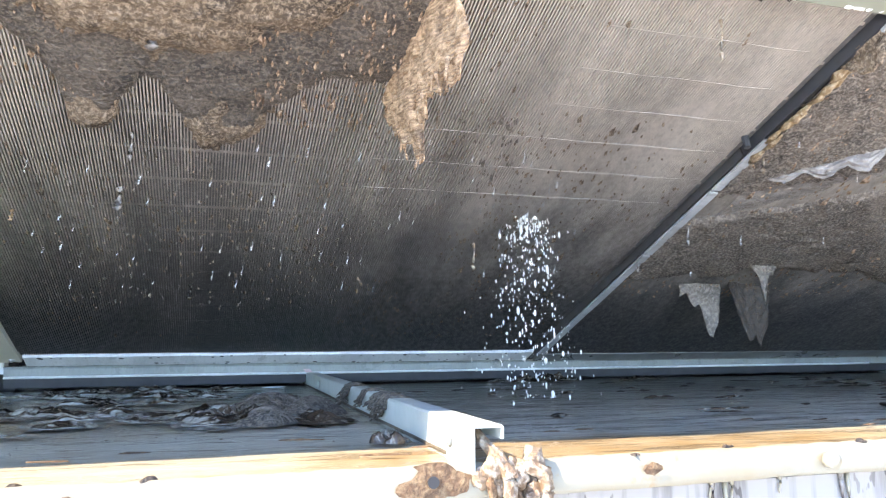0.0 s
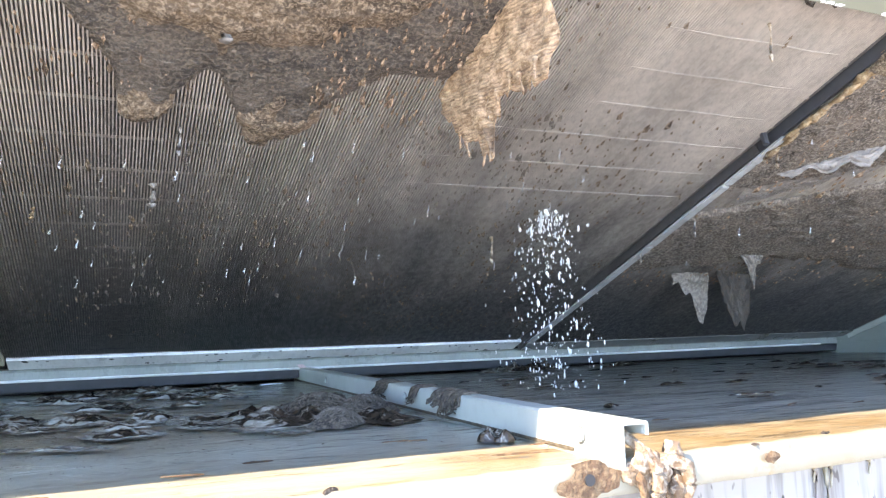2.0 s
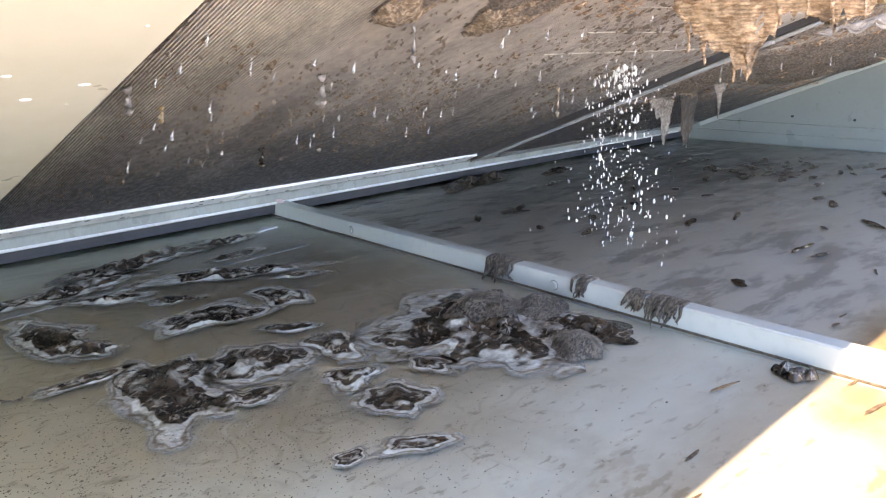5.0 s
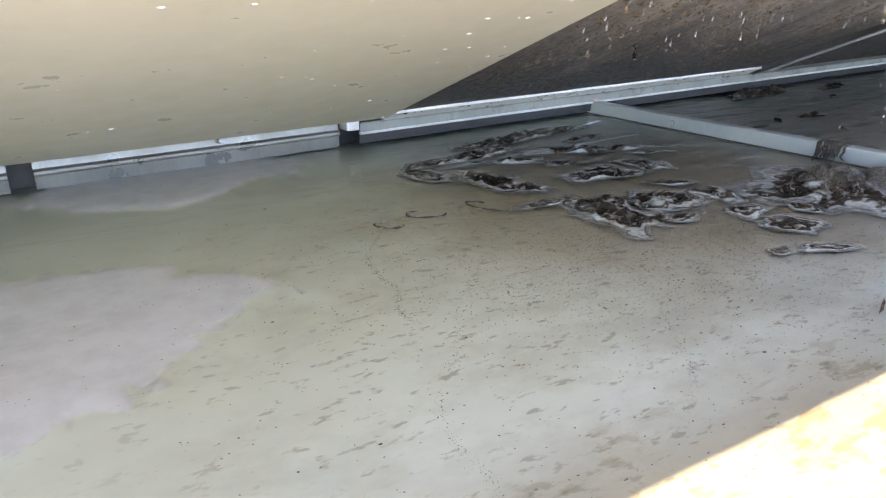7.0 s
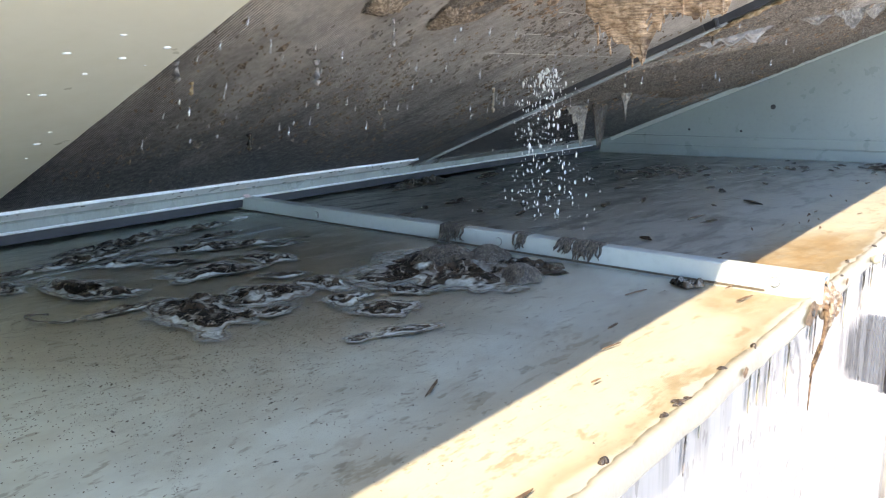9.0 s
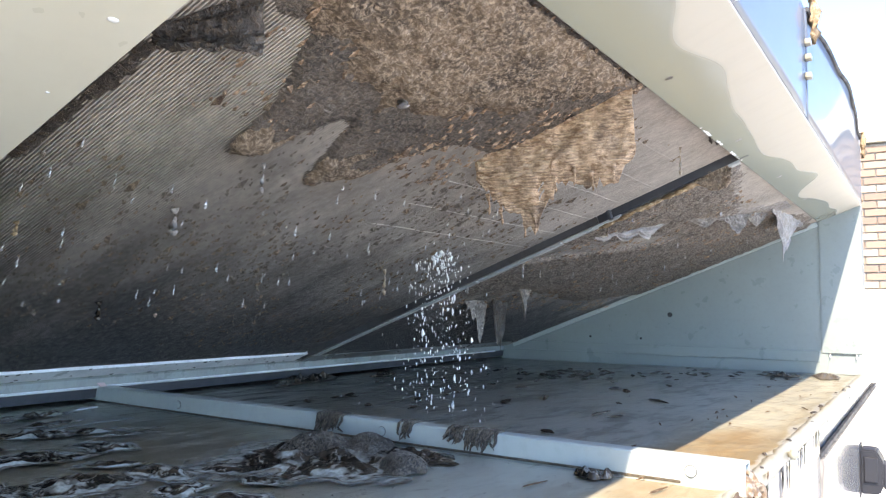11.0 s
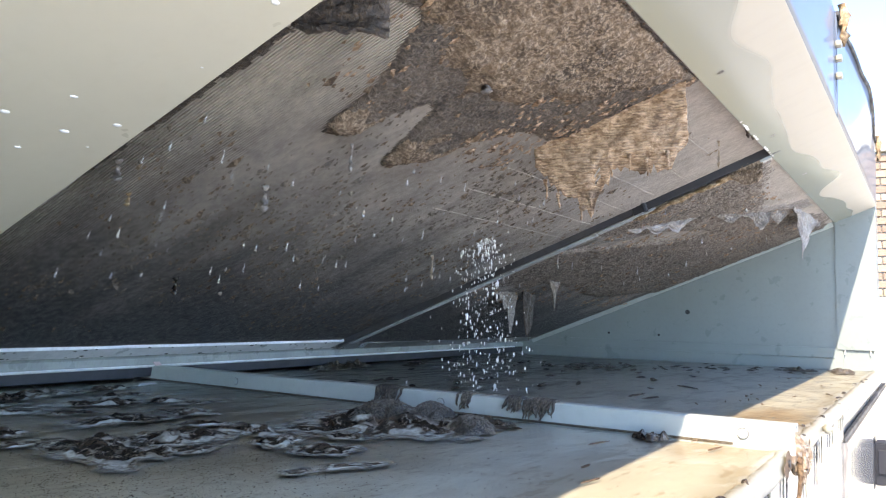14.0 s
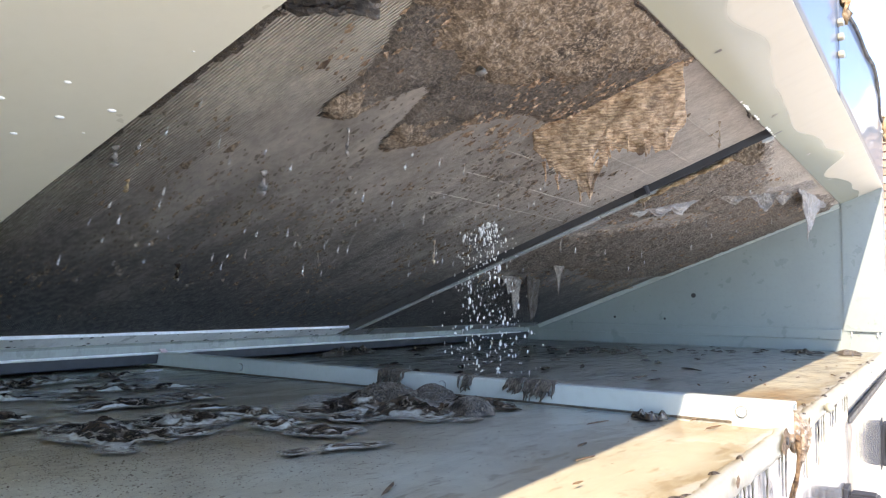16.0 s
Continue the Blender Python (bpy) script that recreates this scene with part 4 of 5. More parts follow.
for y, drop in ((0.975, 0.06), (0.955, 0.09), (0.92, 0.125), (0.905, 0.118), (0.872, 0.085), (0.845, 0.083), (0.82, 0.10), (0.79, 0.105)):
    p = on_coil(0.20 + 0.10 * drop, y, 0.0) + Vector((0, 0, -drop + 0.012))
    l = rnd.uniform(0.018, 0.034)
    pts = [p + Vector((0.002 * math.sin(3 * q + y * 90), 0.001 * math.cos(4 * q), -l * q)) for q in (0, 0.2, 0.4, 0.6, 0.8, 1.0)]
    part("thread", tube(pts, [0.0035, 0.0028, 0.0016, 0.0011, 0.0018, 0.0007], 8, wob=0.4, seed=y), M_ROWS, big_flap, "wet tan thread hanging from the flap", True)
curtain("lint_flap", on_coil(0.935, 1.452, 0.008), on_coil(1.035, 1.452, 0.008), (0.03, 0.02, 0.05, 0.045, 0.10, 0.115, 0.075), (0, 0.008, 0), M_SCRAP, "pale torn scrap of lint hanging low over the rail", 0.003, 2.0)
curtain("lint_flap", on_coil(1.05, 1.44, 0.006), on_coil(1.17, 1.46, 0.006), (0.012, 0.05, 0.09, 0.125, 0.11, 0.145, 0.09), (0, 0.01, 0), M_SOOT, "dark grey film hanging from the coil", 0.002, 3.0)
curtain("lint_flap", on_coil(1.035, 1.352, 0.010), on_coil(1.10, 1.352, 0.010), (0.006, 0.02, 0.03, 0.08, 0.025, 0.03, 0.01), (0, 0.004, 0), M_SCRAP, "small pointed scrap of lint hanging from the coil", 0.003, 4.0)
curtain("lint_flap", on_coil(1.43, 0.80, 0.008), on_coil(1.83, 0.775, 0.008), (0.01, 0.04, 0.13, 0.06, 0.03, 0.02), (0.0, 0.006, 0), M_FILM, "pale grey rag of film hanging beside the corner post", 0.003, 5.0)
curtain("lint_flap", on_coil(0.845, 1.075, 0.010), on_coil(1.02, 0.955, 0.010), (0.006, 0.022, 0.014, 0.032, 0.020, 0.040, 0.016, 0.01), (0.0, 0.004, 0), M_FILM, "pale grey rag of wet film peeling off the lint mat", 0.003, 21.0)
curtain("lint_flap", on_coil(1.06, 0.935, 0.010), on_coil(1.44, 0.815, 0.010), (0.006, 0.016, 0.03, 0.012, 0.022, 0.055, 0.014, 0.04, 0.01), (0.0, 0.004, 0), M_SCRAP, "long grey-brown fringe of film hanging across the lint mat", 0.003, 22.0)
curtain("lint_flap", on_coil(0.776, 0.835, 0.010), on_coil(0.774, 0.765, 0.010), (0.008, 0.03, 0.045, 0.04), (0.0, 0, 0), M_MAT, "small brown flap at the top of the coil joint", 0.004, 6.0)
curtain("lint_flap", on_coil(-0.368, 0.955, 0.0), on_coil(-0.318, 0.885, 0.0), (0.014, 0.026, 0.034, 0.040, 0.046), (0.004, 0, 0), M_SOOT, "dark soaked flap beside the blanking panel", 0.006, 7.0)
for x, y, l, s in ((0.60, 0.765, 0.034, 12), (0.69, 0.76, 0.030, 13)):
    curtain("dirt_fringe", on_coil(x - 0.05, y - 0.012, -0.002), on_coil(x + 0.05, y - 0.016, -0.002), (0.004, l * 0.2, l * 0.55, l * 0.12, l * 0.2, l * 0.4, l * 0.1, 0.004), (0, 0, 0), M_SOOT, "black fringe of wet dirt along the flange", 0.004, s, "dirt", "dirt fringes")

# crumbly ochre foam along the joint
rnd = random.Random(5)
for k in range(16):
    y = 0.79 + 0.015 * k
    c = on_coil(X_JOINT + 0.006 + rnd.uniform(-0.003, 0.008), y + rnd.uniform(-0.01, 0.01), 0.020)
    bm = tube([c + Vector((0, 0.016, -0.004)), c + Vector((rnd.uniform(-.004, .004), 0, 0)), c - Vector((0, 0.018, -0.007))], [0.002, rnd.uniform(0.003, 0.007), 0.002], 9, wob=0.7, seed=k)
    tagged(part("foam_crumb", bm, M_CAULK, smooth=True), "crumbly ochre foam stuck along the coil joint", "foam", "foam along the joint")

# ---------- drips hanging under the coils ----------


def drip(x, y, length, r, w=0.0, material=None, label="clear water drop hanging from the fins"):
    p = on_coil(x, y, w - 0.002)
    pts = [p + Vector((0.0015 * math.sin(k), 0, -length * k / 6)) for k in range(7)]
    rad = [r * q for q in (0.9, 0.55, 0.4, 0.45, 0.8, 1.0, 0.35)]
    return tagged(part("drip", tube(pts, rad, 8), material or M_DROP, smooth=True), label, "drip", "hanging drips")


rnd = random.Random(8)
for k in range(75):
    x, y = rnd.uniform(-0.34, 0.66), rnd.uniform(1.05, 1.52)
    drip(x, y, rnd.uniform(0.006, 0.018), rnd.uniform(0.0012, 0.0026))
for k in range(16):
    drip(rnd.uniform(0.80, 1.7), rnd.uniform(0.85, 1.4), rnd.uniform(0.010, 0.03), rnd.uniform(0.0015, 0.003), 0.012)
for x, y, l, r, m in ((-0.144, 1.214, 0.034, 0.007, M_FILM), (-0.352, 1.222, 0.025, 0.007, M_FILM), (-0.119, 1.091, 0.036, 0.0032, M_FILM), (-0.05, 1.505, 0.028, 0.006, M_SLUDGE), (-0.294, 1.284, 0.016, 0.004, M_CAULK), (0.43, 1.33, 0.05, 0.004, M_LIME), (0.56, 0.80, 0.05, 0.003, M_LIME), (0.80, 1.22, 0.05, 0.003, M_FILM), (0.776, 1.35, 0.035, 0.003, M_FILM), (0.80, 1.02, 0.04, 0.004, M_LIME), (-0.085, 0.917, 0.02, 0.008, M_FILM)):
    drip(x, y, l, r, 0.004, m, "drawn-out string of wet dirt hanging from the coil")

rnd = random.Random(44)
for k in range(60):
    u, v, r = -0.42 - 0.6 * rnd.random() ** 1.6, rnd.uniform(0.15, 1.1), rnd.uniform(0.0008, 0.0032)
    bm = bmesh.new()
    bmesh.ops.create_icosphere(bm, subdivisions=2, radius=1)
    for vt in bm.verts:
        vt.co = coil(u + vt.co.x * r * 1.7, v + vt.co.y * r, proud(v) + vt.co.z * r * 0.45)
    tagged(part("splash_drop", bm, M_WHITEDROP, smooth=True), "flat pale splash drop clinging to the cream panel", "drop", "splash drops")

# ---------- sludge and scum in the basin ----------


def raft(x, y, rx, ry, turn, height, material, label, seed, film=0.0, name="sludge_lump"):
    """A floating lump with an uneven outline; film: how far a thin pale scum film spreads past it, in shares of its size."""
    root = thing(name, None, label, "sludge", "floating sludge")
    ct, st = math.cos(radians(turn)), math.sin(radians(turn))

    def outline(a, grow=0.0):
        k = 1 + 0.55 * noise.noise(Vector((1.1 * math.cos(a) + seed, 1.1 * math.sin(a), seed))) + 0.20 * noise.noise(Vector((2.6 * math.cos(a) + seed, 2.6 * math.sin(a), 9))) + 0.05 * noise.noise(Vector((9 * math.cos(a), 9 * math.sin(a), seed)))
        px, py = (rx * k + grow) * math.cos(a), (ry * k + grow) * math.sin(a)
        return px * ct - py * st, px * st + py * ct
    bm = bmesh.new()
    layer = bm.verts.layers.float.new("spread")
    n, rings = 64, 16
    reach = 1.0 + film
    grid = []
    for j in range(1, rings + 1):
        s = reach * j / rings
        row = []
        for i in range(n):
            ox, oy = outline(2 * math.pi * i / n)
            px, py = x + ox * s, y + oy * s
            body = max(0.0, 1 - s ** 2.5)
            h = height * body * (0.55 + 1.2 * fbm(px * 30, py * 30, seed) + 0.6 * noise.noise(Vector((px * 100, py * 100, seed))))
            if name == "fibre_clump":
                h = height * body * (0.62 + 0.50 * fbm(px * 48, py * 48, seed) + 0.30 * noise.noise(Vector((px * 140, py * 140, seed))))
            low = 0.0004 if s < 1 or film else -0.0016
            v = bm.verts.new((px, py, WATER + (low if j < rings else -0.0006) + max(0.0, h)))
            v[layer] = s if film else 0.3 * s - 0.3
            row.append(v)
        grid.append(row)
    mid = bm.verts.new((x, y, sum(v.co.z for v in grid[0]) / n))
    for i in range(n):
        bm.faces.new((mid, grid[0][i], grid[0][(i + 1) % n]))
        for j in range(rings - 1):
            bm.faces.new((grid[j][i], grid[j + 1][i], grid[j + 1][(i + 1) % n], grid[j][(i + 1) % n]))
    part("lump", bm, material, root, smooth=True)
    if name == "fibre_clump":
        rs, bm = random.Random(int(seed)), bmesh.new()
        for _ in range(110):
            a, q, d = rs.uniform(0, 6.28), rs.uniform(0.05, 0.85), rs.uniform(0, 6.28)
            cx, cy, half = x + rx * q * math.cos(a), y + ry * q * math.sin(a), rs.uniform(0.006, 0.016)
            pts = []
            for e in range(5):
                f = (e - 2) / 2
                px, py = cx + half * f * math.cos(d) + 0.003 * math.sin(e + a), cy + half * f * math.sin(d)
                s2 = min(1.0, math.hypot((px - x) / rx, (py - y) / ry))
                pts.append((px, py, WATER + height * (1 - s2 ** 2) * 0.85 + 0.002 * (1 - f * f)))
            tube(pts, [0.0002, 0.0004, 0.0005, 0.0004, 0.0002], 4, bm)
        tagged(part("fibre_tuft", bm, M_SCRAP, root, "loose pale fibres", True), kind="stuff")
    return root


BLACK = "black wet sludge lump with pale scum edges floating in the basin"
k = 0
for x, y, rx, ry, turn, h in (
        (-0.335, 1.245, 0.045, 0.085, -12, 0.012), (-0.29, 1.175, 0.045, 0.022, -20, 0.008), (-0.372, 1.50, 0.035, 0.075, 10, 0.010), (-0.352, 1.43, 0.022, 0.035, 30, 0.008),
        (-0.225, 1.25, 0.045, 0.048, 20, 0.011), (-0.195, 1.42, 0.060, 0.038, -25, 0.010), (-0.195, 1.53, 0.036, 0.016, -40, 0.006), (-0.14, 1.23, 0.028, 0.042, 0, 0.009),
        (-0.145, 1.31, 0.034, 0.016, -35, 0.007), (-0.385, 1.34, 0.036, 0.014, 0, 0.005), (-0.18, 1.06, 0.028, 0.036, 20, 0.005), (-0.23, 0.98, 0.036, 0.014, -30, 0.004),
        (-0.285, 1.005, 0.014, 0.009, 0, 0.003), (-0.18, 1.14, 0.028, 0.030, 30, 0.007), (-0.075, 1.585, 0.095, 0.030, -24, 0.012), (-0.075, 1.425, 0.030, 0.044, 0, 0.009),
        (-0.30, 1.68, 0.10, 0.030, 10, 0.010), (-0.14, 1.76, 0.13, 0.034, 15, 0.012), (0.02, 1.78, 0.06, 0.02, 10, 0.010), (-0.44, 1.60, 0.03, 0.04, 20, 0.006),
        (-0.26, 1.60, 0.05, 0.02, -20, 0.008), (-0.02, 1.68, 0.05, 0.016, 10, 0.007), (-0.24, 1.76, 0.05, 0.02, 12, 0.009), (-0.41, 1.68, 0.05, 0.02, 20, 0.007), (0.00, 1.50, 0.035, 0.014, -20, 0.006), (-0.30, 1.30, 0.03, 0.02, 30, 0.008), (-0.10, 1.10, 0.02, 0.028, 10, 0.005)):
    k += 1
    raft(x, y, rx * 0.92, ry * 0.92, turn, h * 0.85, M_SLUDGE, BLACK, k * 1.7, 0.75 if k % 4 else 0.45)
raft(0.025, 1.13, 0.11, 0.125, 40, 0.012, M_SLUDGE, "broad raft of black sludge beside the cross bar", 51.0, 0.40)
raft(0.070, 1.165, 0.055, 0.060, 0, 0.030, M_CLUMP, "tall grey-brown clump of wet fibres on the sludge raft", 53.0, name="fibre_clump")
raft(0.120, 1.12, 0.045, 0.034, 0, 0.026, M_CLUMP, "pale fibrous clump lying against the cross bar", 54.0, name="fibre_clump")
raft(0.052, 1.01, 0.034, 0.036, 0, 0.022, M_CLUMP, "tan clump of wet fibres in the water", 55.0, name="fibre_clump")
raft(0.12, 1.03, 0.04, 0.06, 0, 0.008, M_SLUDGE, "flat black sludge by the cross bar", 56.0)
raft(0.152, 0.798, 0.018, 0.022, 0, 0.016, M_SLUDGE, "small black lump against the cross bar", 57.0)
for x, y, rx, ry, h, s in ((0.78, 1.86, 0.12, 0.045, 0.016, 61.0), (1.05, 1.80, 0.07, 0.022, 0.008, 62.0), (1.80, 0.84, 0.03, 0.05, 0.010, 67.0), (1.84, 0.72, 0.08, 0.035, 0.016, 68.0)):
    raft(x, y, rx, ry, 10, h, M_SLUDGE if s != 68.0 else M_CLUMP, "dark sludge floating in the far bay of the basin", s)
rnd = random.Random(71)
for k in range(110):
    a = rnd.random()
    x, y = (1.30 + 0.55 * a + rnd.gauss(0, 0.10), 1.55 - 0.65 * a + rnd.gauss(0, 0.12)) if k % 4 else (rnd.uniform(0.35, 1.3), rnd.uniform(0.95, 1.75))
    raft(x, max(y, 0.80), rnd.uniform(0.012, 0.040), rnd.uniform(0.004, 0.010), rnd.uniform(-20, 50), rnd.uniform(0.0012, 0.003), M_SLUDGE, "small dark sludge shred floating in the far bay", 100 + k, 0.0)


def ring_mark(x, y, rx, ry, turn, seed):
    """A thin curl of dirt on the bed."""
    pts = []
    for i in range(15):
        a = 0.4 + 4.6 * i / 14
        px, py = rx * math.cos(a), ry * math.sin(a)
        t = radians(turn)
        xx, yy = x + px * math.cos(t) - py * math.sin(t), y + px * math.sin(t) + py * math.cos(t)
        pts.append((xx, yy, max(WATER, floor_height(xx, yy)) + 0.0004))
    bm = tube(pts, [0.0006 + 0.0011 * math.sin(i * 0.9 + seed) ** 2 for i in range(15)], 6)
    tagged(part("dirt_curl", bm, M_SLUDGE, smooth=True), "thin dark curl of dirt on the water", "dirt", "dirt curls")


for k, (x, y, rx, ry, t) in enumerate(((-0.56, 1.40, 0.018, 0.03, 60), (-0.63, 1.385, 0.014, 0.022, 40), (-0.465, 1.38, 0.014, 0.04, 20), (-0.35, 1.30, 0.02, 0.03, 0))):
    ring_mark(x, y, rx, ry, t, k)


# small flecks of silt and leaf bits on the bed
rnd = random.Random(21)
verts, faces = [], []
TRAILS = (((-0.60, 1.36), (-0.62, 1.20), (-0.67, 1.11), (-0.79, 0.98), (-0.85, 0.83), (-0.90, 0.70)), ((-0.40, 1.22), (-0.47, 1.10), (-0.545, 0.93), (-0.67, 0.81)), ((-0.66, 1.37), (-0.74, 1.20), (-0.75, 1.08)))
for k in range(8400):
    x, y = (rnd.gauss(-0.42, 0.17), rnd.gauss(1.10, 0.13)) if k % 5 else (rnd.gauss(-0.55, 0.35), rnd.gauss(1.15, 0.28))
    if k > 6000:
        trail = TRAILS[k % 3]
        f = rnd.random() * (len(trail) - 1)
        (x0, y0), (x1, y1) = trail[int(f)], trail[int(f) + 1]
        x = x0 + (x1 - x0) * (f % 1) + rnd.gauss(0, 0.0022) + 0.012 * math.sin(f * 5 + k % 3)
        y = y0 + (y1 - y0) * (f % 1) + rnd.gauss(0, 0.003)
    if not (X_LEFT < x < 0.17 and 0.66 < y < 1.85):
        continue
    z = max(WATER, floor_height(x, y)) + 0.0005
    r, s, a = rnd.uniform(0.0003, 0.0008) * (1.8 if rnd.random() < 0.06 else 1), rnd.uniform(1, 2.2), rnd.gauss(0.2, 0.5)
    r *= 0.5 if k > 6000 else 1.0
    ca, sa, b = math.cos(a), math.sin(a), len(verts)
    for px, py, pz in ((-s, 0, 0), (0, -1, 0), (s, 0, 0), (0, 1, 0), (0, 0, 0.8)):
        verts.append((x + r * (px * ca - py * sa), y + r * (px * sa + py * ca), z + r * pz))
    faces += [(b, b + 1, b + 4), (b + 1, b + 2, b + 4), (b + 2, b + 3, b + 4), (b + 3, b, b + 4)]
me = bpy.data.meshes.new("silt_flecks")
me.from_pydata(verts, [], faces)
me.materials.append(M_SILT)
tagged(new("silt_flecks", me), "fine brown silt flecks strewn over the basin", "silt", kind="stuff")
rnd = random.Random(33)
for k in range(30):
    x, y = rnd.uniform(-0.5, 1.7), rnd.uniform(0.67, 0.86)
    raft(x, y, rnd.uniform(0.006, 0.022), rnd.uniform(0.0008, 0.0022), rnd.uniform(-15, 25), 0.0008, M_RUST, "thin brown shred of dirt floating near the lip", 80 + k, name="dirt_shred")

rnd = random.Random(52)
for k in range(22):
    raft(rnd.uniform(-0.55, 1.6), rnd.uniform(0.637, 0.652), rnd.uniform(0.003, 0.008), rnd.uniform(0.002, 0.005), rnd.uniform(-40, 40), rnd.uniform(0.0015, 0.0035), M_SOOT, "small dark crumb of dirt stuck on the lip", 300 + k, name="dirt_crumb")

# litter
bm = prism([(0.100, 1.792), (0.150, 1.802), (0.128, 1.822)], 2, WATER + 0.001, WATER + 0.003)
tagged(part("litter_scrap", bm, M_GALV), "small white triangular scrap floating by the rail", "litter")
bm = box(-0.30, 0.30, -0.009, 0.009, 0, 0.002, 0.0008)
bmesh.ops.transform(bm, matrix=pose(-0.18, 1.645, 1.3972, 0, 0, 2.2), verts=bm.verts)
tagged(part("sunken_strip", bm, M_BAR), "pale flat metal strip lying under the water", "strip")
bm = along_bar(box(0.172, 0.188, 1.885, 1.8875, 1.4295, 1.438, 0.0008))
for v in bm.verts:
    v.co.x += 0.004 * math.sin(v.co.z * 300)
tagged(part("label_scrap", bm, paint("pink_paper", (0.52, 0.38, 0.39), (0.3, 0.2, 0.2), 0.7)), "faded pink paper tag standing on the cross bar", "label")


def drape(y0, y1, drop, seed, label):
    """Wet strands of dirt hung over the cross bar."""
    rs, bm = random.Random(seed), bmesh.new()
    n = int((y1 - y0) / 0.0022)
    for i in range(n):
        y, dy = y0 + (y1 - y0) * i / n + rs.uniform(-0.003, 0.003), rs.uniform(-0.006, 0.006)
        lump = 0.5 + 0.8 * abs(fbm(y * 45, 1.0, seed))
        fall = drop * lump * rs.uniform(0.6, 1.1)
        r = rs.uniform(0.0012, 0.0030)
        path = [(bx1 + 0.001, bt - 0.006 * rs.random()), (0.196, bt + r * 0.6), (0.186, bt + r * 0.8), (bx0 - 0.0005, bt - 0.001)] + [(bx0 - 0.001 - r * 0.5 - 0.004 * rs.random() * q, bt - 0.003 - fall * q / 4) for q in range(1, 5)]
        pts = [(x, y + dy * k / 7 + rs.uniform(-0.001, 0.001), z) for k, (x, z) in enumerate(path)]
        tube(pts, [r * 0.6, r, r, r * 1.1, r, r * 0.9, r * 0.8, r * 0.4], 6, bm, 0.4, i)
    tagged(part("fibre_drape", along_bar(bm), M_CLUMP, smooth=True), label, "sludge", "fibres on the bar", "stuff")


drape(1.225, 1.280, 0.036, 1, "grey-brown wet fibres draped over the cross bar")
drape(1.088, 1.115, 0.028, 2, "narrow dark scrap of fibre draped over the cross bar")
drape(0.950, 1.028, 0.026, 3, "ragged dark fibres draped over the cross bar")

# ---------- at the lip: limescale, rust, bolt ----------
lime = thing("limescale_growth", None, "tan and white limescale growth hanging off the basin lip", "limescale")
for k, (pts, rad) in enumerate((
        ([(0.188, 0.650, 1.424), (0.190, 0.640, 1.416), (0.198, 0.629, 1.405), (0.206, 0.622, 1.390), (0.203, 0.622, 1.374), (0.207, 0.624, 1.355)], [0.005, 0.007, 0.009, 0.010, 0.009, 0.005]),
        ([(0.212, 0.634, 1.400), (0.222, 0.625, 1.398), (0.233, 0.622, 1.392), (0.236, 0.622, 1.378), (0.232, 0.624, 1.362)], [0.006, 0.008, 0.009, 0.008, 0.004]),
        ([(0.192, 0.636, 1.396), (0.190, 0.625, 1.386), (0.193, 0.624, 1.368), (0.192, 0.628, 1.33), (0.194, 0.640, 1.28)], [0.006, 0.009, 0.008, 0.005, 0.003]),
        ([(0.210, 0.626, 1.380), (0.218, 0.624, 1.366), (0.214, 0.630, 1.34), (0.213, 0.641, 1.30), (0.215, 0.643, 1.22)], [0.008, 0.008, 0.006, 0.004, 0.002]))):
    fine = []
    rr = []
    for i in range(len(pts) - 1):
        for s in range(9):
            fine.append(Vector(pts[i]).lerp(Vector(pts[i + 1]), s / 9))
            rr.append(rad[i] + (rad[i + 1] - rad[i]) * s / 9)
    part("lobe", tube(fine, [r * (0.6 if k < 2 else 0.36) for r in rr], 18, wob=0.55, seed=k * 3), M_LIME if k < 2 else M_RUST, lime, smooth=True)
rnd = random.Random(61)
for k in range(20):
    r = rnd.uniform(0.004, 0.010)
    c = Vector((rnd.gauss(0.212, 0.016), Y_LIP - rnd.uniform(0.001, 0.008), 1.402 - abs(rnd.gauss(0, 0.018))))
    bm = bmesh.new()
    bmesh.ops.create_icosphere(bm, subdivisions=3, radius=1)
    for vt in bm.verts:
        d = vt.co.copy()
        vt.co = c + Vector((d.x, d.y * 0.7, d.z * 1.2)) * r * (1 + 0.45 * noise.noise(d * 1.6 + Vector((k, 0, 0))) + 0.18 * noise.noise(d * 5 + Vector((0, k, 0))))
    part("nodule", bm, M_LIME, lime, smooth=True)
for x, rx, rz, s in ((0.150, 0.036, 0.018, 1), (0.228, 0.016, 0.014, 2), (-0.105, 0.010, 0.006, 3), (0.335, 0.010, 0.007, 4), (-0.49, 0.011, 0.010, 5)):
    bm = bmesh.new()
    mid = bm.verts.new((x, Y_LIP - 0.0045, 1.389))
    ring = [bm.verts.new((x + rx * c * (0.8 + 0.5 * fbm(c * 1.2, d * 1.2, s)), Y_LIP - 0.0032, 1.389 + rz * d * (0.8 + 0.5 * fbm(c * 1.2, d * 1.2, s + 7)))) for c, d in ((math.cos(t * math.pi / 14), math.sin(t * math.pi / 14)) for t in range(28))]
    for i in range(28):
        bm.faces.new((mid, ring[i], ring[(i + 1) % 28]))
    tagged(part("rust_patch", bm, M_RUST), "rough brown rust patch eaten into the lip", "rust", "rust on the lip")
# The hole's dark inside is a black disc laid on the lip.
tagged(part("lip_hole", disc((0.146, Y_LIP - 0.0045, 1.389), (0, -1, 0), 0.0045, 0.003), M_RUBBER), "small dark bolt hole through the lip", "hole")
sb = thing("side_bolt", None, "pale round-headed bolt in the lip", "bolt")
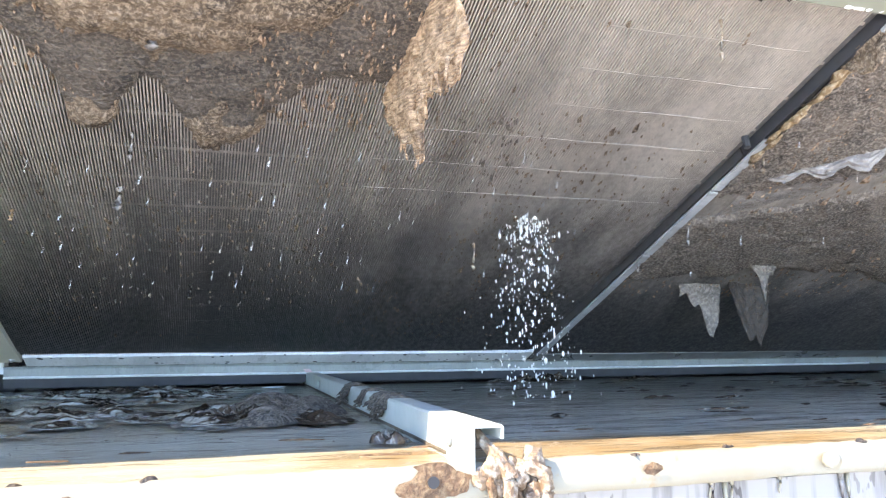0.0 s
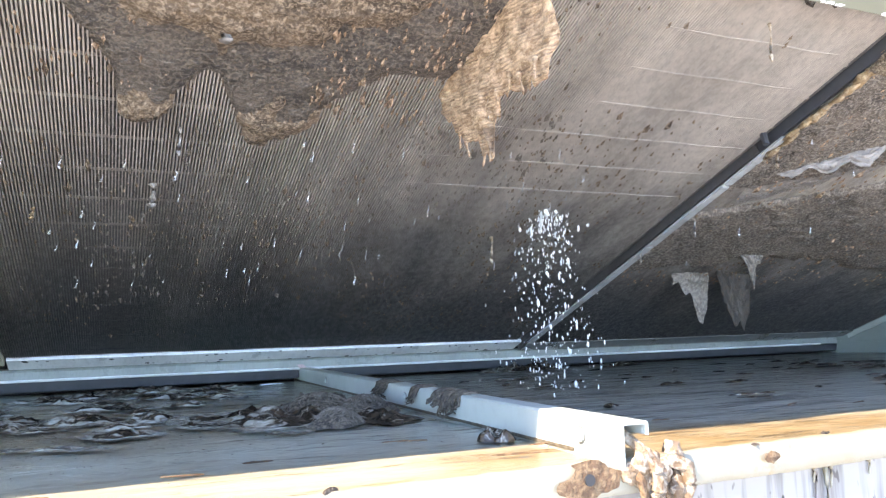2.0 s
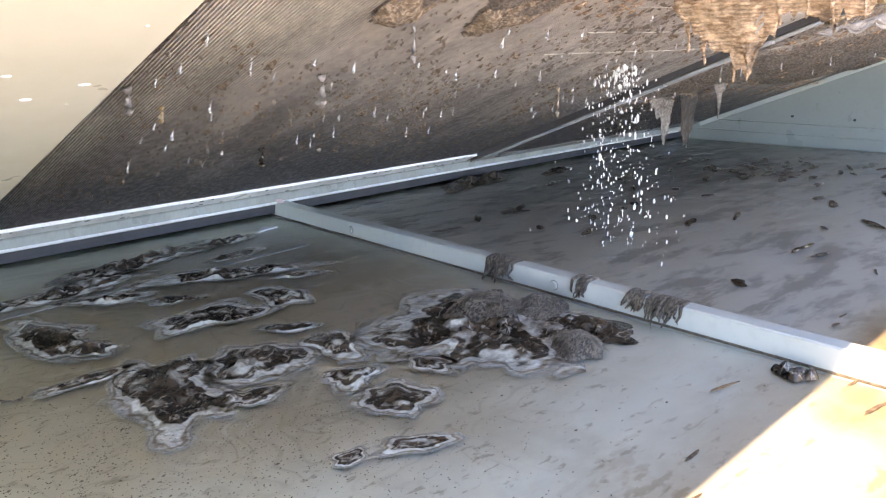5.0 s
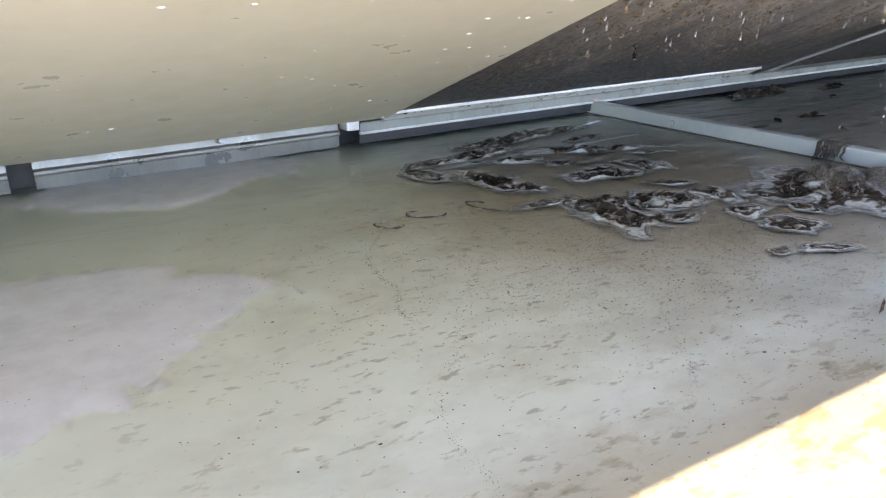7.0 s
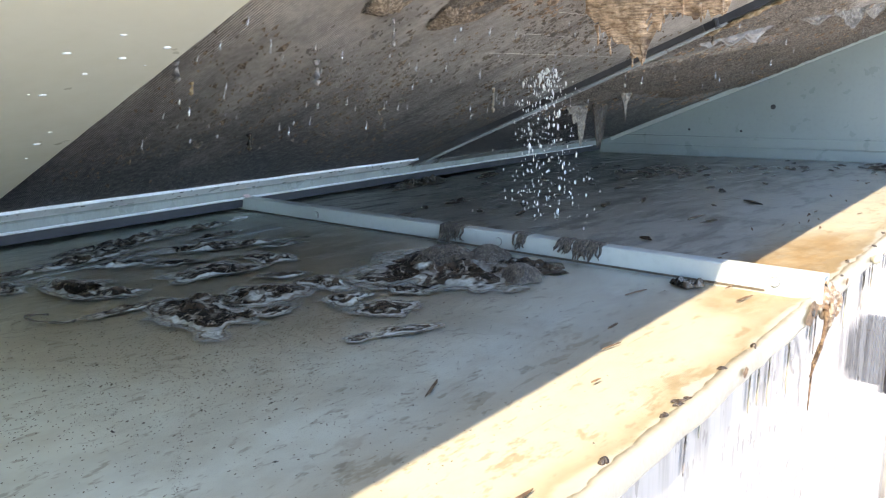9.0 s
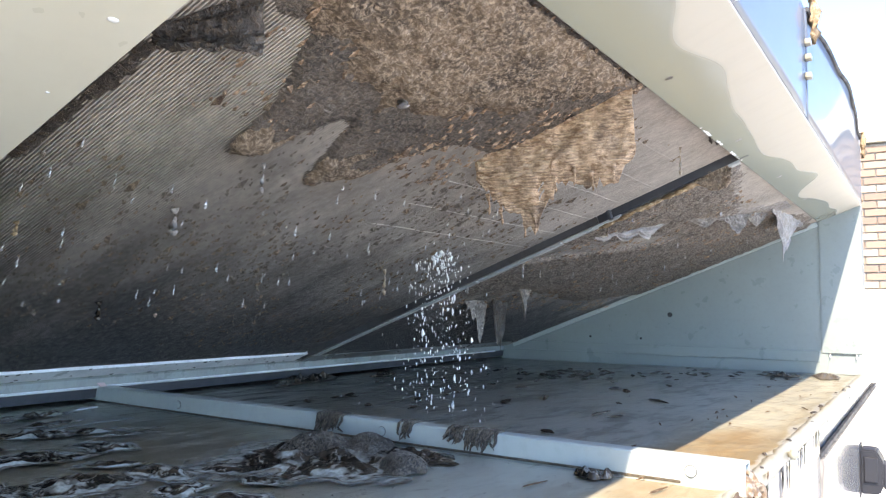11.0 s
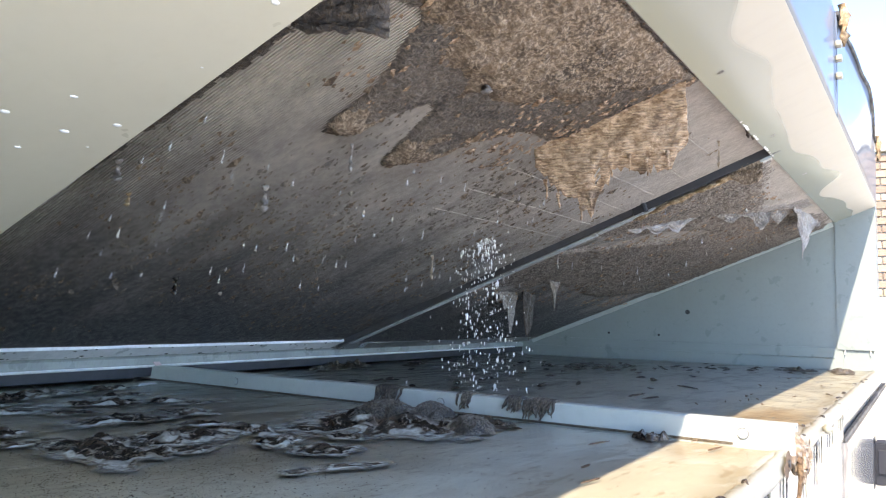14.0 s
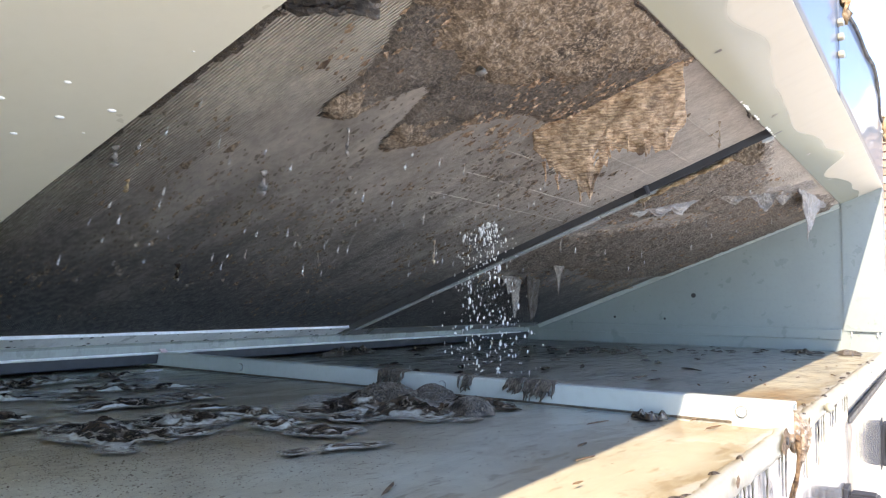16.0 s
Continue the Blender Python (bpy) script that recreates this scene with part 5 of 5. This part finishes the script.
part("head", disc((0.515, Y_LIP - 0.008, 1.387), (0, -1, 0), 0.0075, 0.014, 20, 0.003), M_LIP, sb, smooth=True)

# dried drips under the lip
rnd = random.Random(3)
for k in range(24):
    x = rnd.uniform(-0.6, 1.0)
    l = rnd.uniform(0.01, 0.09)
    pts = [(x + 0.001 * math.sin(i), Y_LIP + 0.012, 1.373 - l * i / 5) for i in range(6)]
    tagged(part("paint_run", tube(pts, [0.0026, 0.0018, 0.0013, 0.0010, 0.0013, 0.0006], 6), M_FILM if k % 3 == 0 else M_LIP, smooth=True), "dried run down the white front panel", "run", "dried runs")

# ---------- fittings on the front ----------


def fitting(x, z, w, h, d, label):
    c = thing("latch_box", None, label, "latch box", "latch boxes")
    y0 = Y_LIP + 0.014
    part("mount", box(x, x + w, y0 - 0.010, y0 - 0.0005, z - 0.01, z + h + 0.01, 0.002), M_BOX, c)
    bm = prism([(y0 - 0.010, z), (y0 - d * 0.85, z + 0.004), (y0 - d, z + 0.03), (y0 - d, z + h * 0.75), (y0 - d * 0.75, z + h), (y0 - 0.010, z + h)], 0, x + 0.008, x + w - 0.006, 0.004)
    part("shell", bm, M_BOX, c)
    part("lid", box(x + 0.014, x + w - 0.012, y0 - d - 0.006, y0 - d + 0.001, z + 0.02, z + h * 0.72, 0.003), M_BOX, c)
    part("hinge", tube([(x + 0.005, y0 - d * 0.5, z + h * 0.78), (x + w * 0.4, y0 - d * 0.5, z + h * 0.80)], [0.006, 0.006], 10), M_CHROME, c)
    part("lever", box(x - 0.004, x + 0.006, y0 - d * 0.8, y0 - d * 0.3, z + h * 0.3, z + h * 0.85, 0.002), M_BOX, c)
    return c


fitting(0.892, 1.030, 0.060, 0.145, 0.080, "dark plastic latch box fixed to the white front")
fitting(1.86, 1.06, 0.10, 0.13, 0.07, "small dark latch farther along the white front")

# ---------- water falling off the coil ----------
rnd = random.Random(12)
verts, faces = [], []
top = on_coil(0.50, 1.25, 0.0)
for k in range(560):
    f = rnd.random() ** 1.5
    spread = 0.016 + 0.038 * f
    c = Vector((top.x + rnd.gauss(0, spread), top.y + rnd.gauss(0, spread), top.z - (top.z - WATER) * f * 0.98))
    r = rnd.uniform(0.0006, 0.0017) * (2.2 if rnd.random() < 0.08 else 1.0)
    bm = bmesh.new()
    bmesh.ops.create_icosphere(bm, subdivisions=1, radius=r)
    base, s = len(verts), rnd.uniform(1.0, 3.6)
    verts += [tuple(c + Vector((v.co.x, v.co.y, v.co.z * s))) for v in bm.verts]
    faces += [tuple(base + v.index for v in fc.verts) for fc in bm.faces]
    bm.free()
me = bpy.data.meshes.new("falling_drops")
me.from_pydata(verts, [], faces)
me.materials.append(M_WHITEDROP)
for pl in me.polygons:
    pl.use_smooth = True
tagged(new("falling_drops", me), "burst of white water drops falling from the coil", "water drops", kind="stuff")

# ---------- brick building beyond ----------
house = thing("brick_building", None, "brown brick building with a white parapet beyond the roof", "building")
part("wall", box(7.53, 12.0, -3.0, 4.0, 0.0, 3.20), M_MORTAR, house)
part("parapet", box(7.45, 12.1, -3.1, 4.1, 3.21, 3.46, 0.01), M_CREAM, house, "white parapet")
part("plinth", box(7.47, 7.52, -3.0, 4.0, 0.0, 1.80), M_CREAM, house, "white rendered lower wall")
me = mesh_of("brick", box(0, 0.03, 0, 0.205, 0, 0.062, 0.004), M_BRICK)
count = 0
for r in range(18):
    for c in range(16):
        b = new("brick", me)
        b.parent = house
        b.location = (7.505 + random.uniform(-0.004, 0.004), -1.10 + c * 0.217 + (0.108 if r % 2 else 0), 1.815 + r * 0.0765)
